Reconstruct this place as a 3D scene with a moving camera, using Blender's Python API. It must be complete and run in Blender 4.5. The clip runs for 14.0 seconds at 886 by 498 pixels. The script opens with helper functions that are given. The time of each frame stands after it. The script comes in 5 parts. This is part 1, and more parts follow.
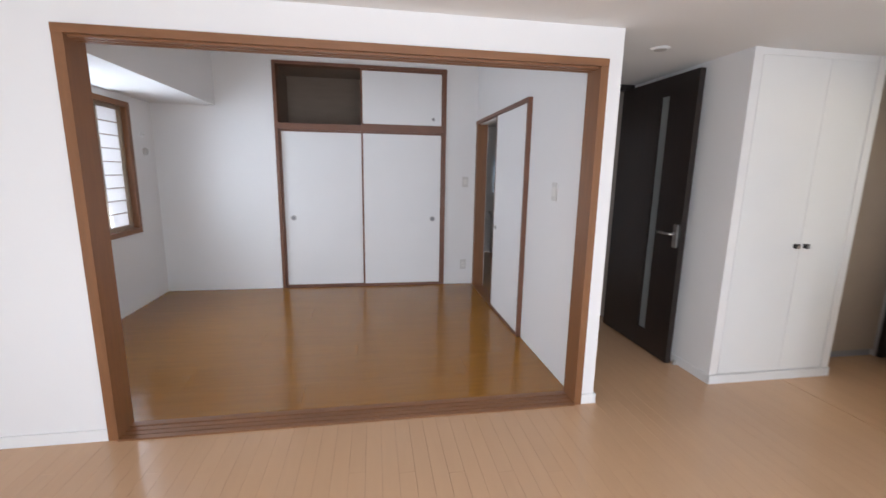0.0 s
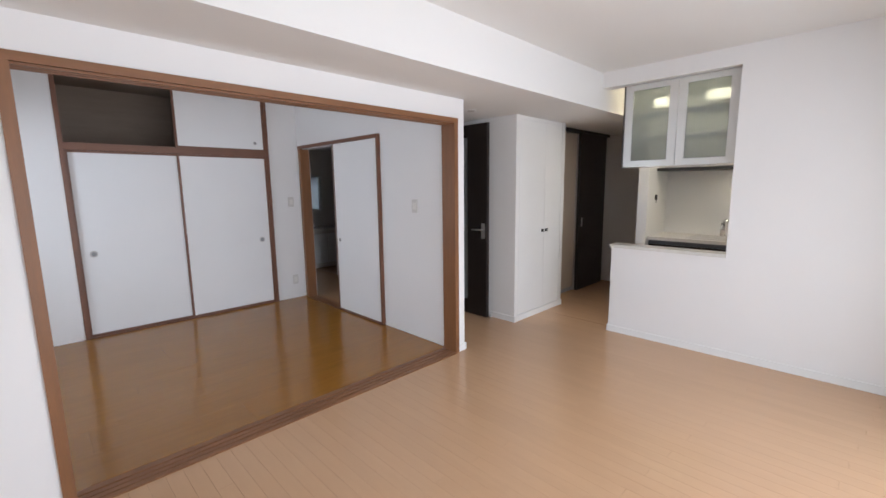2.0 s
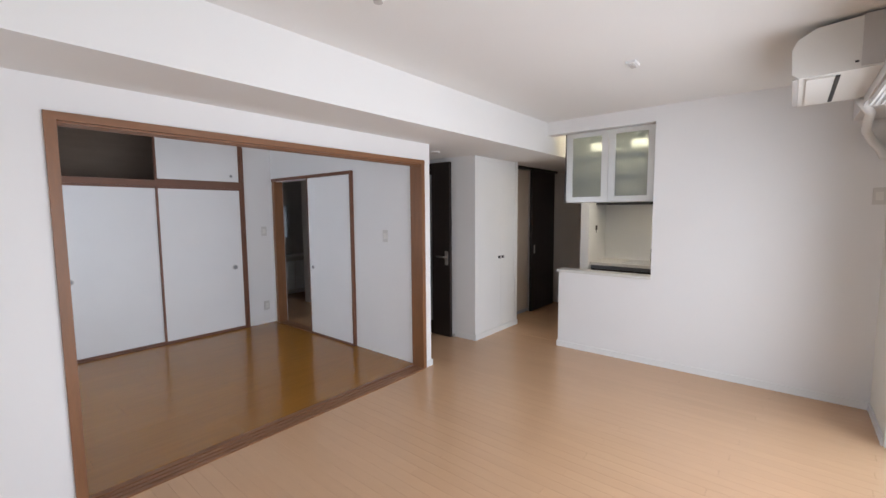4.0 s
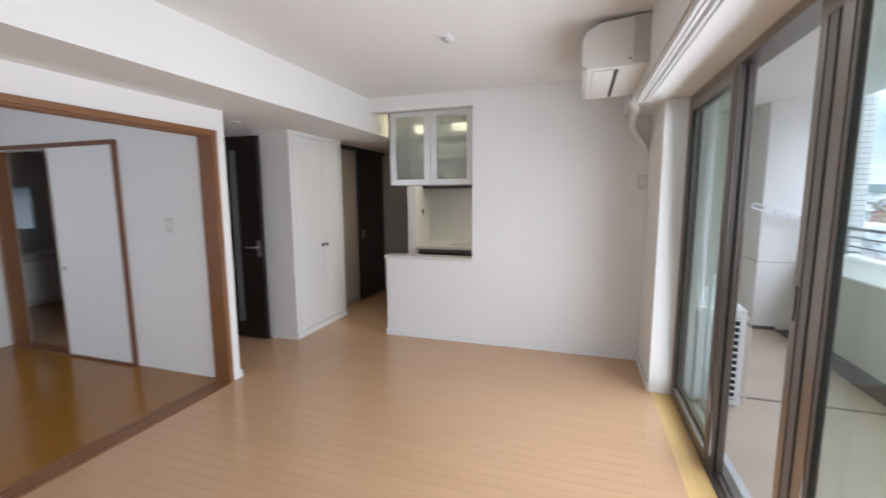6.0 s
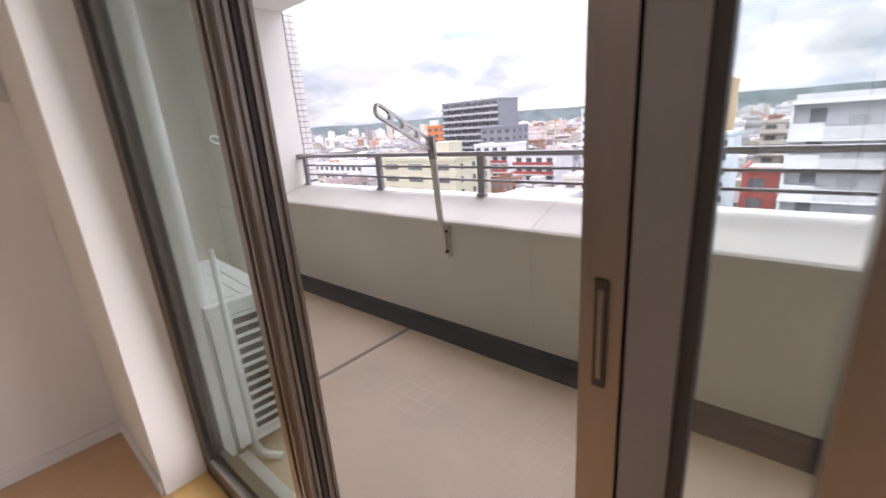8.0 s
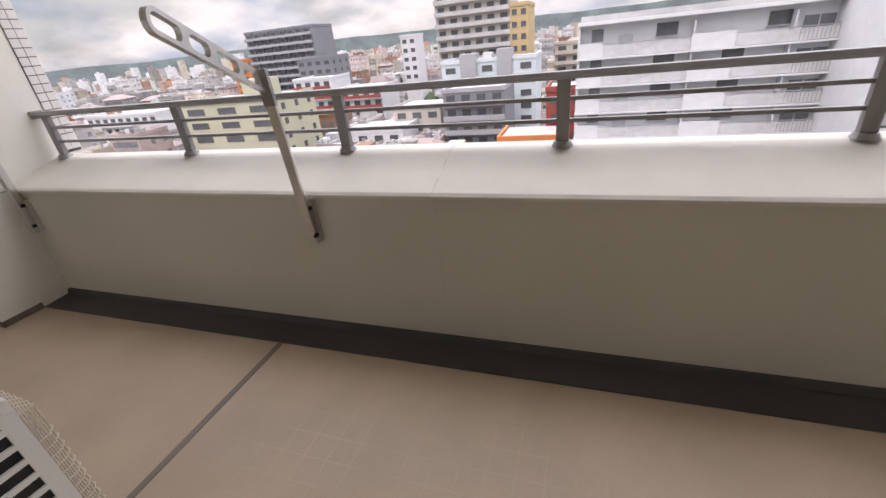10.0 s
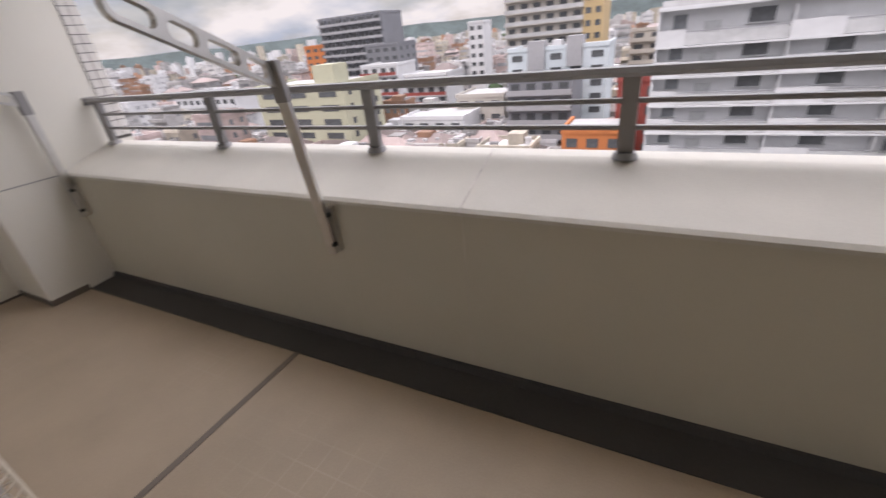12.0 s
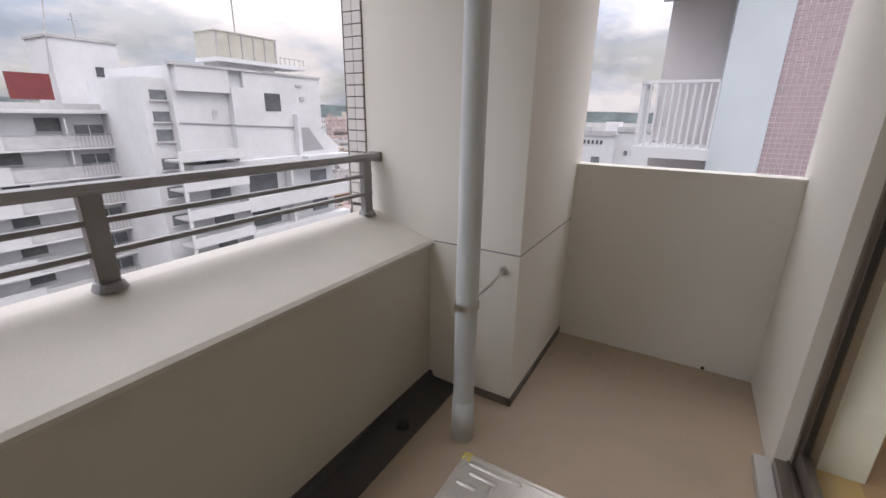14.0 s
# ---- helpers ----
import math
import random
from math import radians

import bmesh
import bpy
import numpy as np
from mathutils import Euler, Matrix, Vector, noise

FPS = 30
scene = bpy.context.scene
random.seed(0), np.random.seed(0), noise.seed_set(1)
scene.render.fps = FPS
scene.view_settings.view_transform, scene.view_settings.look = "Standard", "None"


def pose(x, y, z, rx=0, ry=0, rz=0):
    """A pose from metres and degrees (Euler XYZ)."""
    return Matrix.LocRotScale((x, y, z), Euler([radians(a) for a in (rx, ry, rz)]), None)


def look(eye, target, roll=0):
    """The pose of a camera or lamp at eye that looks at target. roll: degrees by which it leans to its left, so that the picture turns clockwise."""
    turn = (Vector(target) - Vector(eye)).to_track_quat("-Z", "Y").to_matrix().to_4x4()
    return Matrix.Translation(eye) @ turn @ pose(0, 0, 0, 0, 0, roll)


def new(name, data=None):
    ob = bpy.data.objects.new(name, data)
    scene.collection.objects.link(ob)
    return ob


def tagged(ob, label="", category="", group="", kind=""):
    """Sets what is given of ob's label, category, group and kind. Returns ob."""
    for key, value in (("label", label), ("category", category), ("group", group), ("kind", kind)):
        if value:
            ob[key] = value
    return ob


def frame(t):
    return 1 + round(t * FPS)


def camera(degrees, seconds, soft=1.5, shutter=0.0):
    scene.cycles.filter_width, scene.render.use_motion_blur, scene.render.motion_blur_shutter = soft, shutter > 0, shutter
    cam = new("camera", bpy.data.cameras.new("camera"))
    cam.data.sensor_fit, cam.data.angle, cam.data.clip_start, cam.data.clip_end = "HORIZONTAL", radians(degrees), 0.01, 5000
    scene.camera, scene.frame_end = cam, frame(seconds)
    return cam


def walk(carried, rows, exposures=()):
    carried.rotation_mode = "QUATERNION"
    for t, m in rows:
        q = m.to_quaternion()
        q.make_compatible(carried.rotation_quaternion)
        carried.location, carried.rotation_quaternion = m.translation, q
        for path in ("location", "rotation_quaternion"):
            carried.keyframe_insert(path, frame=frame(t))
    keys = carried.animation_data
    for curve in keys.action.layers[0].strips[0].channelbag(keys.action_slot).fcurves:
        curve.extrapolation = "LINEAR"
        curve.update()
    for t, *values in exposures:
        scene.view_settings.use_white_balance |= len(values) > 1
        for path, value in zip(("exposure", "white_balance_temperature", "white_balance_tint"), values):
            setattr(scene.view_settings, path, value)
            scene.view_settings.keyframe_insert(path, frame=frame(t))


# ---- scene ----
cam = camera(93.4, 14.0, shutter=0.25)
PATH = [
    (0, (-0.076, 0.165, 1.356), (0.248, 2.104, 0.991), 1.0),
    (0.5, (-0.478, 0.045, 1.361), (0.248, 1.848, 0.89), 2.2),
    (1, (-0.864, -0.043, 1.354), (0.143, 1.638, 0.952), 0.4),
    (1.5, (-1.189, -0.084, 1.364), (0.054, 1.44, 1.004), 0.3),
    (2, (-1.371, -0.05, 1.41), (0.022, 1.354, 1.113), -0.7),
    (2.5, (-1.524, -0.094, 1.445), (-0.004, 1.184, 1.208), -0.5),
    (5, (-1.739, -0.369, 1.471), (-0.198, 0.899, 1.333), -0.2),
    (5.5, (-1.64, -0.345, 1.471), (0.039, 0.725, 1.286), -0.2),
    (6, (-1.369, -0.275, 1.458), (0.518, 0.335, 1.203), -0.3),
    (6.5, (-0.994, -0.302, 1.402), (0.983, -0.318, 1.096), -0.7),
    (7, (-0.557, -0.374, 1.379), (1.306, -0.994, 0.998), -0.6),
    (7.5, (-0.172, -0.468, 1.368), (1.401, -1.594, 0.863), -1.3),
    (8, (0.183, -0.604, 1.301), (1.462, -2.033, 0.734), -4.2),
    (8.5, (0.455, -0.765, 1.336), (1.274, -2.436, 0.603), -6.1),
    (8.7, (0.525, -0.845, 1.348), (1.113, -2.572, 0.528), -5.6),
    (10.8, (0.756, -1.249, 1.251), (1.527, -2.826, 0.293), -7.9),
    (11, (0.763, -1.322, 1.263), (1.715, -2.791, 0.297), -8.7),
    (11.5, (0.763, -1.384, 1.273), (1.907, -2.747, 0.36), -9.2),
    (12, (0.724, -1.382, 1.273), (1.585, -2.935, 0.353), -6.4),
    (12.5, (0.596, -1.455, 1.274), (0.49, -3.197, 0.298), -1.7),
    (13, (0.499, -1.481, 1.288), (-0.635, -2.857, 0.382), 1.5),
    (13.5, (0.377, -1.493, 1.301), (-1.168, -2.523, 0.557), 2.2),
    (14, (0.257, -1.585, 1.304), (-1.389, -2.542, 0.69), 1.0),
]
walk(cam, [(t, look(eye, target, roll)) for t, eye, target, roll in PATH],
     [(0.0, 1.2, 6300, 16), (1.5, 1.1, 6300, 16), (5.0, 0.92, 6300, 16), (6.0, 0.9, 6300, 15), (6.5, 0.65, 6450, 18), (7.0, 0.35, 6800, 22), (7.5, 0.25, 7100, 24), (8.0, 0.60, 7300, 25), (8.3, 0.54, 7300, 24), (8.5, 0.30, 7400, 23), (8.7, 0.10, 7600, 22), (11.0, 0.12, 7850, 22), (12.5, -0.15, 7800, 22), (13.0, -0.1, 7800, 21), (14.0, -0.2, 7650, 20)])

# ---- world and light ----
SUN_EL, SUN_AZ = radians(58), radians(20)
world = bpy.data.worlds.new("world")
scene.world = world
world.use_nodes = True
wn, wl = world.node_tree.nodes, world.node_tree.links
wn.clear()
w_out = wn.new("ShaderNodeOutputWorld")
w_bg = wn.new("ShaderNodeBackground")
w_sky = wn.new("ShaderNodeTexSky")
w_sky.sky_type, w_sky.sun_disc = "NISHITA", False
w_sky.sun_elevation, w_sky.sun_rotation = SUN_EL, SUN_AZ
w_sky.dust_density, w_sky.altitude = 2.0, 50
w_co = wn.new("ShaderNodeTexCoord")
w_map = wn.new("ShaderNodeMapping")
w_map.inputs["Scale"].default_value = (1.0, 1.0, 2.4)
w_n = wn.new("ShaderNodeTexNoise")
w_n.inputs["Scale"].default_value, w_n.inputs["Detail"].default_value = 4.2, 9
w_n.inputs["Roughness"].default_value = 0.55
w_r = wn.new("ShaderNodeValToRGB")
w_r.color_ramp.elements[0].position, w_r.color_ramp.elements[0].color = 0.38, (0.5, 0.5, 0.5, 1)
w_r.color_ramp.elements[1].position, w_r.color_ramp.elements[1].color = 0.53, (1, 1, 1, 1)
w_n2 = wn.new("ShaderNodeTexNoise")
w_n2.inputs["Scale"].default_value, w_n2.inputs["Detail"].default_value = 6.0, 6
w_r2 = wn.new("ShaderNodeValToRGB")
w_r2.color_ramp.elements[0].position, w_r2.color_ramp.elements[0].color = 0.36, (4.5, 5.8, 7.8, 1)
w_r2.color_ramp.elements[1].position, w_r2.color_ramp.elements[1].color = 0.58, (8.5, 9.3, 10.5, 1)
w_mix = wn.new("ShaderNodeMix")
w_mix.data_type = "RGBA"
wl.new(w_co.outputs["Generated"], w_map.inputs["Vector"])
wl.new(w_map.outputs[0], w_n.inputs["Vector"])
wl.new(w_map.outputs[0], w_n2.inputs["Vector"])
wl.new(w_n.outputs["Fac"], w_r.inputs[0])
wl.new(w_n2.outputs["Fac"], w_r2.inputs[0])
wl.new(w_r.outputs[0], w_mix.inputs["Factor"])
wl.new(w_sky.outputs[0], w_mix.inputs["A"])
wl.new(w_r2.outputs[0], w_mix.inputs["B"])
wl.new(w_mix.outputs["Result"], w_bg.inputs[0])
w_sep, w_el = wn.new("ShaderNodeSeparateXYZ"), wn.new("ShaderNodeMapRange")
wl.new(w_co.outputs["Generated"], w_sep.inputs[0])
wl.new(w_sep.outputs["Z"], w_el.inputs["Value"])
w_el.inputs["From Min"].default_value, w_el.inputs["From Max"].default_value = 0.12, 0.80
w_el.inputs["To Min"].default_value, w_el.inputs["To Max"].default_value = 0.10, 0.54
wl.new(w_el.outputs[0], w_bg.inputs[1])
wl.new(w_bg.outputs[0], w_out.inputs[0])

sun = new("sun", bpy.data.lights.new("sun", "SUN"))
sun.data.energy, sun.data.angle, sun.data.color = 0.5, radians(14), (1.0, 0.96, 0.9)
sun.matrix_world = look((0, 0, 60), (0 - math.sin(SUN_AZ) * math.cos(SUN_EL), 0 - math.cos(SUN_AZ) * math.cos(SUN_EL), 60 - math.sin(SUN_EL)))


def area(name, at, to, sx, sy, watts, col):
    ob = new(name, bpy.data.lights.new(name, "AREA"))
    ob.data.shape, ob.data.size, ob.data.size_y = "RECTANGLE", sx, sy
    ob.data.energy, ob.data.color = watts, col
    ob.matrix_world = look(at, to)
    return ob


# daylight of the open sky, in the opening of the balcony window
daylight = area("window_daylight", (0.15, -0.935, 1.05), (0.15, 3.0, 0.85), 3.4, 1.95, 31, (0.90, 0.96, 1.0))
daylight.data.spread = radians(154)
# daylight of the open sky behind the paper screen of the side room
screen_light = area("screen_daylight", (-2.335, 3.755, 1.33), (0.0, 3.755, 1.10), 1.05, 1.5, 12, (0.78, 0.90, 1.0))
screen_light.data.spread = radians(140)
area("kitchen_tube_light", (3.15, 1.13, 2.14), (3.15, 1.13, 0), 0.1, 0.6, 1.5, (1.0, 0.93, 0.80))
area("under_cabinet_light", (3.72, 0.72, 1.545), (3.78, 0.72, 0), 0.08, 0.3, 1.3, (1.0, 0.86, 0.6))


# ---- materials ----
def mat(name, col, rough=0.5, metal=0.0, var=0.06, scale=6.0, fine=120.0, bump=0.1, stretch=(1, 1, 1), rnd=0.0, coat=0.0, spec=0.5, depth=0.002, cells=False):
    """Base colour with broad stains, fine grain, roughness wear and relief."""
    m = bpy.data.materials.new(name)
    m.use_nodes = True
    n, l = m.node_tree.nodes, m.node_tree.links
    b = n["Principled BSDF"]
    co = n.new("ShaderNodeTexCoord")
    mp = n.new("ShaderNodeMapping")
    mp.inputs["Scale"].default_value = stretch
    info = n.new("ShaderNodeObjectInfo")
    off = n.new("ShaderNodeVectorMath")
    off.operation = "MULTIPLY_ADD"
    off.inputs[1].default_value = (37.0, 53.0, 19.0)
    l.new(info.outputs["Random"], off.inputs[0])
    l.new(co.outputs["Object"], off.inputs[2])
    l.new((off if rnd else co).outputs["Vector" if rnd else "Object"], mp.inputs["Vector"])
    a = n.new("ShaderNodeTexNoise")
    a.inputs["Scale"].default_value, a.inputs["Detail"].default_value = scale, 4
    f = n.new("ShaderNodeTexNoise")
    f.inputs["Scale"].default_value, f.inputs["Detail"].default_value = fine, 3
    for q in (a, f):
        l.new(mp.outputs[0], q.inputs["Vector"])
    mixv = n.new("ShaderNodeMath")
    mixv.operation = "MULTIPLY_ADD"
    mixv.inputs[1].default_value = 0.45
    l.new(f.outputs["Fac"], mixv.inputs[0])
    l.new(a.outputs["Fac"], mixv.inputs[2])
    ramp = n.new("ShaderNodeMapRange")
    ramp.inputs["From Min"].default_value, ramp.inputs["From Max"].default_value = 0.45, 1.0
    ramp.inputs["To Min"].default_value, ramp.inputs["To Max"].default_value = 1 - var, 1 + var
    l.new(mixv.outputs[0], ramp.inputs["Value"])
    val = ramp.outputs[0]
    if rnd or cells:
        rr = n.new("ShaderNodeMapRange")
        rr.inputs["To Min"].default_value, rr.inputs["To Max"].default_value = 1 - (rnd or cells), 1 + (rnd or cells)
        if cells:
            g = n.new("ShaderNodeNewGeometry")
            l.new(g.outputs["Random Per Island"], rr.inputs["Value"])
        else:
            l.new(info.outputs["Random"], rr.inputs["Value"])
        mu = n.new("ShaderNodeMath")
        mu.operation = "MULTIPLY"
        l.new(val, mu.inputs[0])
        l.new(rr.outputs[0], mu.inputs[1])
        val = mu.outputs[0]
    sc = n.new("ShaderNodeVectorMath")
    sc.operation = "SCALE"
    sc.inputs[0].default_value = col
    l.new(val, sc.inputs["Scale"])
    l.new(sc.outputs[0], b.inputs["Base Color"])
    rg = n.new("ShaderNodeMapRange")
    rg.inputs["To Min"].default_value, rg.inputs["To Max"].default_value = rough * 0.85, min(1, rough * 1.15)
    l.new(a.outputs["Fac"], rg.inputs["Value"])
    l.new(rg.outputs[0], b.inputs["Roughness"])
    b.inputs["Metallic"].default_value = metal
    b.inputs["Specular IOR Level"].default_value = spec
    b.inputs["Coat Weight"].default_value = coat
    b.inputs["Coat Roughness"].default_value = 0.12
    if bump:
        bp = n.new("ShaderNodeBump")
        bp.inputs["Strength"].default_value, bp.inputs["Distance"].default_value = bump, depth
        l.new(f.outputs["Fac"], bp.inputs["Height"])
        l.new(bp.outputs[0], b.inputs["Normal"])
    return m


def glass_mat(name, tint=(0.945, 0.985, 0.972), rough=0.0):
    m = bpy.data.materials.new(name)
    m.use_nodes = True
    n, l = m.node_tree.nodes, m.node_tree.links
    n.clear()
    out, mx = n.new("ShaderNodeOutputMaterial"), n.new("ShaderNodeMixShader")
    tr, gl, fr = n.new("ShaderNodeBsdfTransparent"), n.new("ShaderNodeBsdfGlossy"), n.new("ShaderNodeMath")
    lw, pw = n.new("ShaderNodeLayerWeight"), n.new("ShaderNodeMath")
    pw.operation, fr.operation = "POWER", "MULTIPLY_ADD"
    pw.inputs[1].default_value, fr.inputs[1].default_value, fr.inputs[2].default_value = 5.0, 0.16, 0.06
    l.new(lw.outputs["Facing"], pw.inputs[0])
    l.new(pw.outputs[0], fr.inputs[0])
    tr.inputs[0].default_value = (*tint, 1)
    gl.inputs["Roughness"].default_value = rough
    l.new(fr.outputs[0], mx.inputs[0])
    l.new(tr.outputs[0], mx.inputs[1])
    l.new(gl.outputs[0], mx.inputs[2])
    l.new(mx.outputs[0], out.inputs[0])
    return m


def paper_mat(name, col, through_=0.7, clear=0.0):
    m = bpy.data.materials.new(name)
    m.use_nodes = True
    n, l = m.node_tree.nodes, m.node_tree.links
    n.clear()
    out, mx = n.new("ShaderNodeOutputMaterial"), n.new("ShaderNodeMixShader")
    d, t = n.new("ShaderNodeBsdfDiffuse"), n.new("ShaderNodeBsdfTranslucent")
    noi, rm = n.new("ShaderNodeTexNoise"), n.new("ShaderNodeMapRange")
    noi.inputs["Scale"].default_value = 60
    rm.inputs["To Min"].default_value, rm.inputs["To Max"].default_value = 0.92, 1.02
    sc = n.new("ShaderNodeVectorMath")
    sc.operation = "SCALE"
    sc.inputs[0].default_value = col
    l.new(noi.outputs["Fac"], rm.inputs[0])
    l.new(rm.outputs[0], sc.inputs["Scale"])
    l.new(sc.outputs[0], d.inputs[0])
    l.new(sc.outputs[0], t.inputs[0])
    mx.inputs[0].default_value = through_
    l.new(d.outputs[0], mx.inputs[1])
    l.new(t.outputs[0], mx.inputs[2])
    if clear:
        cl_, tp = n.new("ShaderNodeMixShader"), n.new("ShaderNodeBsdfTransparent")
        tp.inputs[0].default_value = (0.93, 0.95, 0.94, 1)
        cl_.inputs[0].default_value = clear
        l.new(mx.outputs[0], cl_.inputs[1])
        l.new(tp.outputs[0], cl_.inputs[2])
        mx = cl_
    l.new(mx.outputs[0], out.inputs[0])
    return m


def sheet_floor_mat():
    """Beige balcony vinyl with a faint embossed grid of small squares and dirt."""
    m = mat("balcony_vinyl", (0.46, 0.362, 0.268), 0.55, var=0.13, scale=2.2, fine=140, bump=0.0)
    n, l = m.node_tree.nodes, m.node_tree.links
    b = n["Principled BSDF"]
    co = n.new("ShaderNodeTexCoord")
    br = n.new("ShaderNodeTexBrick")
    br.offset = 0.0
    br.inputs["Scale"].default_value = 1.0
    br.inputs["Brick Width"].default_value = br.inputs["Row Height"].default_value = 0.1
    br.inputs["Mortar Size"].default_value, br.inputs["Mortar Smooth"].default_value = 0.004, 0.6
    l.new(co.outputs["Object"], br.inputs["Vector"])
    old = b.inputs["Base Color"].links[0].from_socket
    noi = n.new("ShaderNodeTexNoise")
    noi.inputs["Scale"].default_value, noi.inputs["Detail"].default_value = 1.3, 3
    l.new(co.outputs["Object"], noi.inputs["Vector"])
    rm = n.new("ShaderNodeMapRange")
    rm.inputs["From Min"].default_value, rm.inputs["From Max"].default_value = 0.52, 0.72
    rm.inputs["To Max"].default_value = 0.5
    l.new(noi.outputs["Fac"], rm.inputs[0])
    mu = n.new("ShaderNodeMath")
    mu.operation = "MULTIPLY"
    l.new(br.outputs["Fac"], mu.inputs[0])
    l.new(rm.outputs[0], mu.inputs[1])
    mx = n.new("ShaderNodeMix")
    mx.data_type = "RGBA"
    mx.inputs["B"].default_value = (0.55, 0.46, 0.37, 1)
    l.new(mu.outputs[0], mx.inputs["Factor"])
    l.new(old, mx.inputs["A"])
    l.new(mx.outputs["Result"], b.inputs["Base Color"])
    bp = n.new("ShaderNodeBump")
    bp.invert = True
    bp.inputs["Strength"].default_value, bp.inputs["Distance"].default_value = 0.12, 0.001
    l.new(mu.outputs[0], bp.inputs["Height"])
    l.new(bp.outputs[0], b.inputs["Normal"])
    return m


WALLPAPER = mat("wallpaper", (0.80, 0.79, 0.78), 0.75, var=0.015, scale=1.2, fine=260, bump=0.25, depth=0.001)
CEILPAPER = mat("ceiling_paper", (0.80, 0.79, 0.77), 0.8, var=0.015, scale=1.0, fine=220, bump=0.25, depth=0.001)
WHITE = mat("white_paint", (0.80, 0.80, 0.79), 0.45, var=0.015, scale=3, fine=150, bump=0.05)
# wallpaper greyed so its colour carries the shade of hall and washroom
GREYIN = mat("shade_toned_wallpaper", (0.62, 0.585, 0.55), 0.75, var=0.03, scale=1.2, fine=200, bump=0.2)
PLANK = mat("maple_plank", (0.55, 0.342, 0.20), 0.19, var=0.03, scale=4, fine=26, bump=0.02, stretch=(4, 0.5, 1), rnd=0.014, spec=0.5)
DARKPL = mat("brown_plank", (0.29, 0.125, 0.020), 0.17, var=0.09, scale=4, fine=36, bump=0.03, stretch=(0.7, 9, 1), rnd=0.025, spec=0.5)
TRIM = mat("brown_trim", (0.225, 0.098, 0.04), 0.42, var=0.14, scale=6, fine=60, bump=0.05, stretch=(6, 6, 0.6))
TRIMH = mat("brown_trim_level", (0.225, 0.098, 0.04), 0.42, var=0.14, scale=6, fine=60, bump=0.05, stretch=(0.6, 6, 6))
FUSTRIM = mat("fusuma_trim", (0.17, 0.072, 0.04), 0.45, var=0.1, scale=6, fine=60, bump=0.04)
FUSUMA = mat("fusuma_paper", (0.80, 0.795, 0.79), 0.7, var=0.02, scale=2, fine=180, bump=0.12)
CLOSETIN = mat("closet_plywood", (0.28, 0.215, 0.165), 0.65, var=0.1, scale=3, fine=40, stretch=(1, 1, 6), bump=0.05)
BLACKWD = mat("espresso_veneer", (0.018, 0.012, 0.010), 0.32, var=0.25, scale=5, fine=60, stretch=(6, 6, 0.5), bump=0.06)
STEEL = mat("satin_steel", (0.62, 0.61, 0.59), 0.3, metal=1.0, var=0.06, scale=20, fine=300, bump=0.03)
CHROME = mat("chrome", (0.75, 0.75, 0.75), 0.12, metal=1.0, var=0.03, bump=0.0)
ALU = mat("anodised_frame", (0.29, 0.257, 0.23), 0.34, metal=0.85, var=0.06, scale=8, fine=200, bump=0.03, stretch=(8, 8, 0.5))
ALUD = mat("dark_gasket", (0.035, 0.033, 0.03), 0.6, var=0.1, bump=0.05)
ALUL = mat("pale_frame", (0.62, 0.62, 0.60), 0.35, metal=0.4, var=0.04, bump=0.03)
YSILL = mat("yellow_sill", (0.62, 0.40, 0.15), 0.35, var=0.08, scale=5, fine=50, stretch=(0.7, 8, 1), bump=0.04)
GLASS = glass_mat("window_glass")
FROST = paper_mat("frosted_glass", (0.45, 0.465, 0.45), 0.6, 0.52)
SLIT = paper_mat("frosted_slit", (0.50, 0.53, 0.53), 0.6)
SHOJI = paper_mat("shoji_paper", (0.85, 0.84, 0.80), 0.72)
LATTICE = mat("lattice_wood", (0.30, 0.22, 0.15), 0.5, var=0.1)
ACWHITE = mat("unit_plastic", (0.74, 0.72, 0.68), 0.4, var=0.02, scale=4, bump=0.02)
ACGREY = mat("unit_plastic_grey", (0.52, 0.50, 0.48), 0.45, var=0.03, bump=0.02)
BLACK = mat("black_plastic", (0.015, 0.015, 0.015), 0.4, var=0.1, bump=0.02)
COUNTER = mat("counter_laminate", (0.66, 0.64, 0.60), 0.3, var=0.06, scale=30, fine=300, bump=0.01)
# same render as the columns, darkened so the colour holds the parapet's shade
STUCCO = mat("parapet_render_shaded", (0.585, 0.55, 0.465), 0.85, var=0.05, scale=1.4, fine=300, bump=0.35, depth=0.0015)
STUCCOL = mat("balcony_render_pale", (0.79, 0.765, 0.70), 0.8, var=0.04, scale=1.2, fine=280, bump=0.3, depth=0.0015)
CAPM = mat("parapet_cap_coating", (0.64, 0.61, 0.55), 0.6, var=0.09, scale=2.6, fine=160, bump=0.15)
GUTTER = mat("dark_waterproofing", (0.056, 0.053, 0.053), 0.5, var=0.2, scale=3, fine=80, bump=0.2)
VINYL = sheet_floor_mat()
RAILM = mat("bronze_rail", (0.275, 0.268, 0.268), 0.40, metal=0.35, var=0.06, scale=10, fine=200, bump=0.03)
PVC = mat("grey_pvc", (0.60, 0.63, 0.635), 0.4, var=0.04, scale=4, fine=100, bump=0.03)
GALV = mat("pressed_stainless", (0.68, 0.655, 0.62), 0.38, metal=0.85, var=0.14, scale=7, fine=90, bump=0.05)
MESHM = mat("beige_wire", (0.62, 0.55, 0.45), 0.5, var=0.05)
ORANGE = mat("orange_label", (0.86, 0.40, 0.015), 0.5, var=0.22, scale=45)
YELLOW = mat("yellow_tape", (0.75, 0.62, 0.12), 0.5, var=0.05)
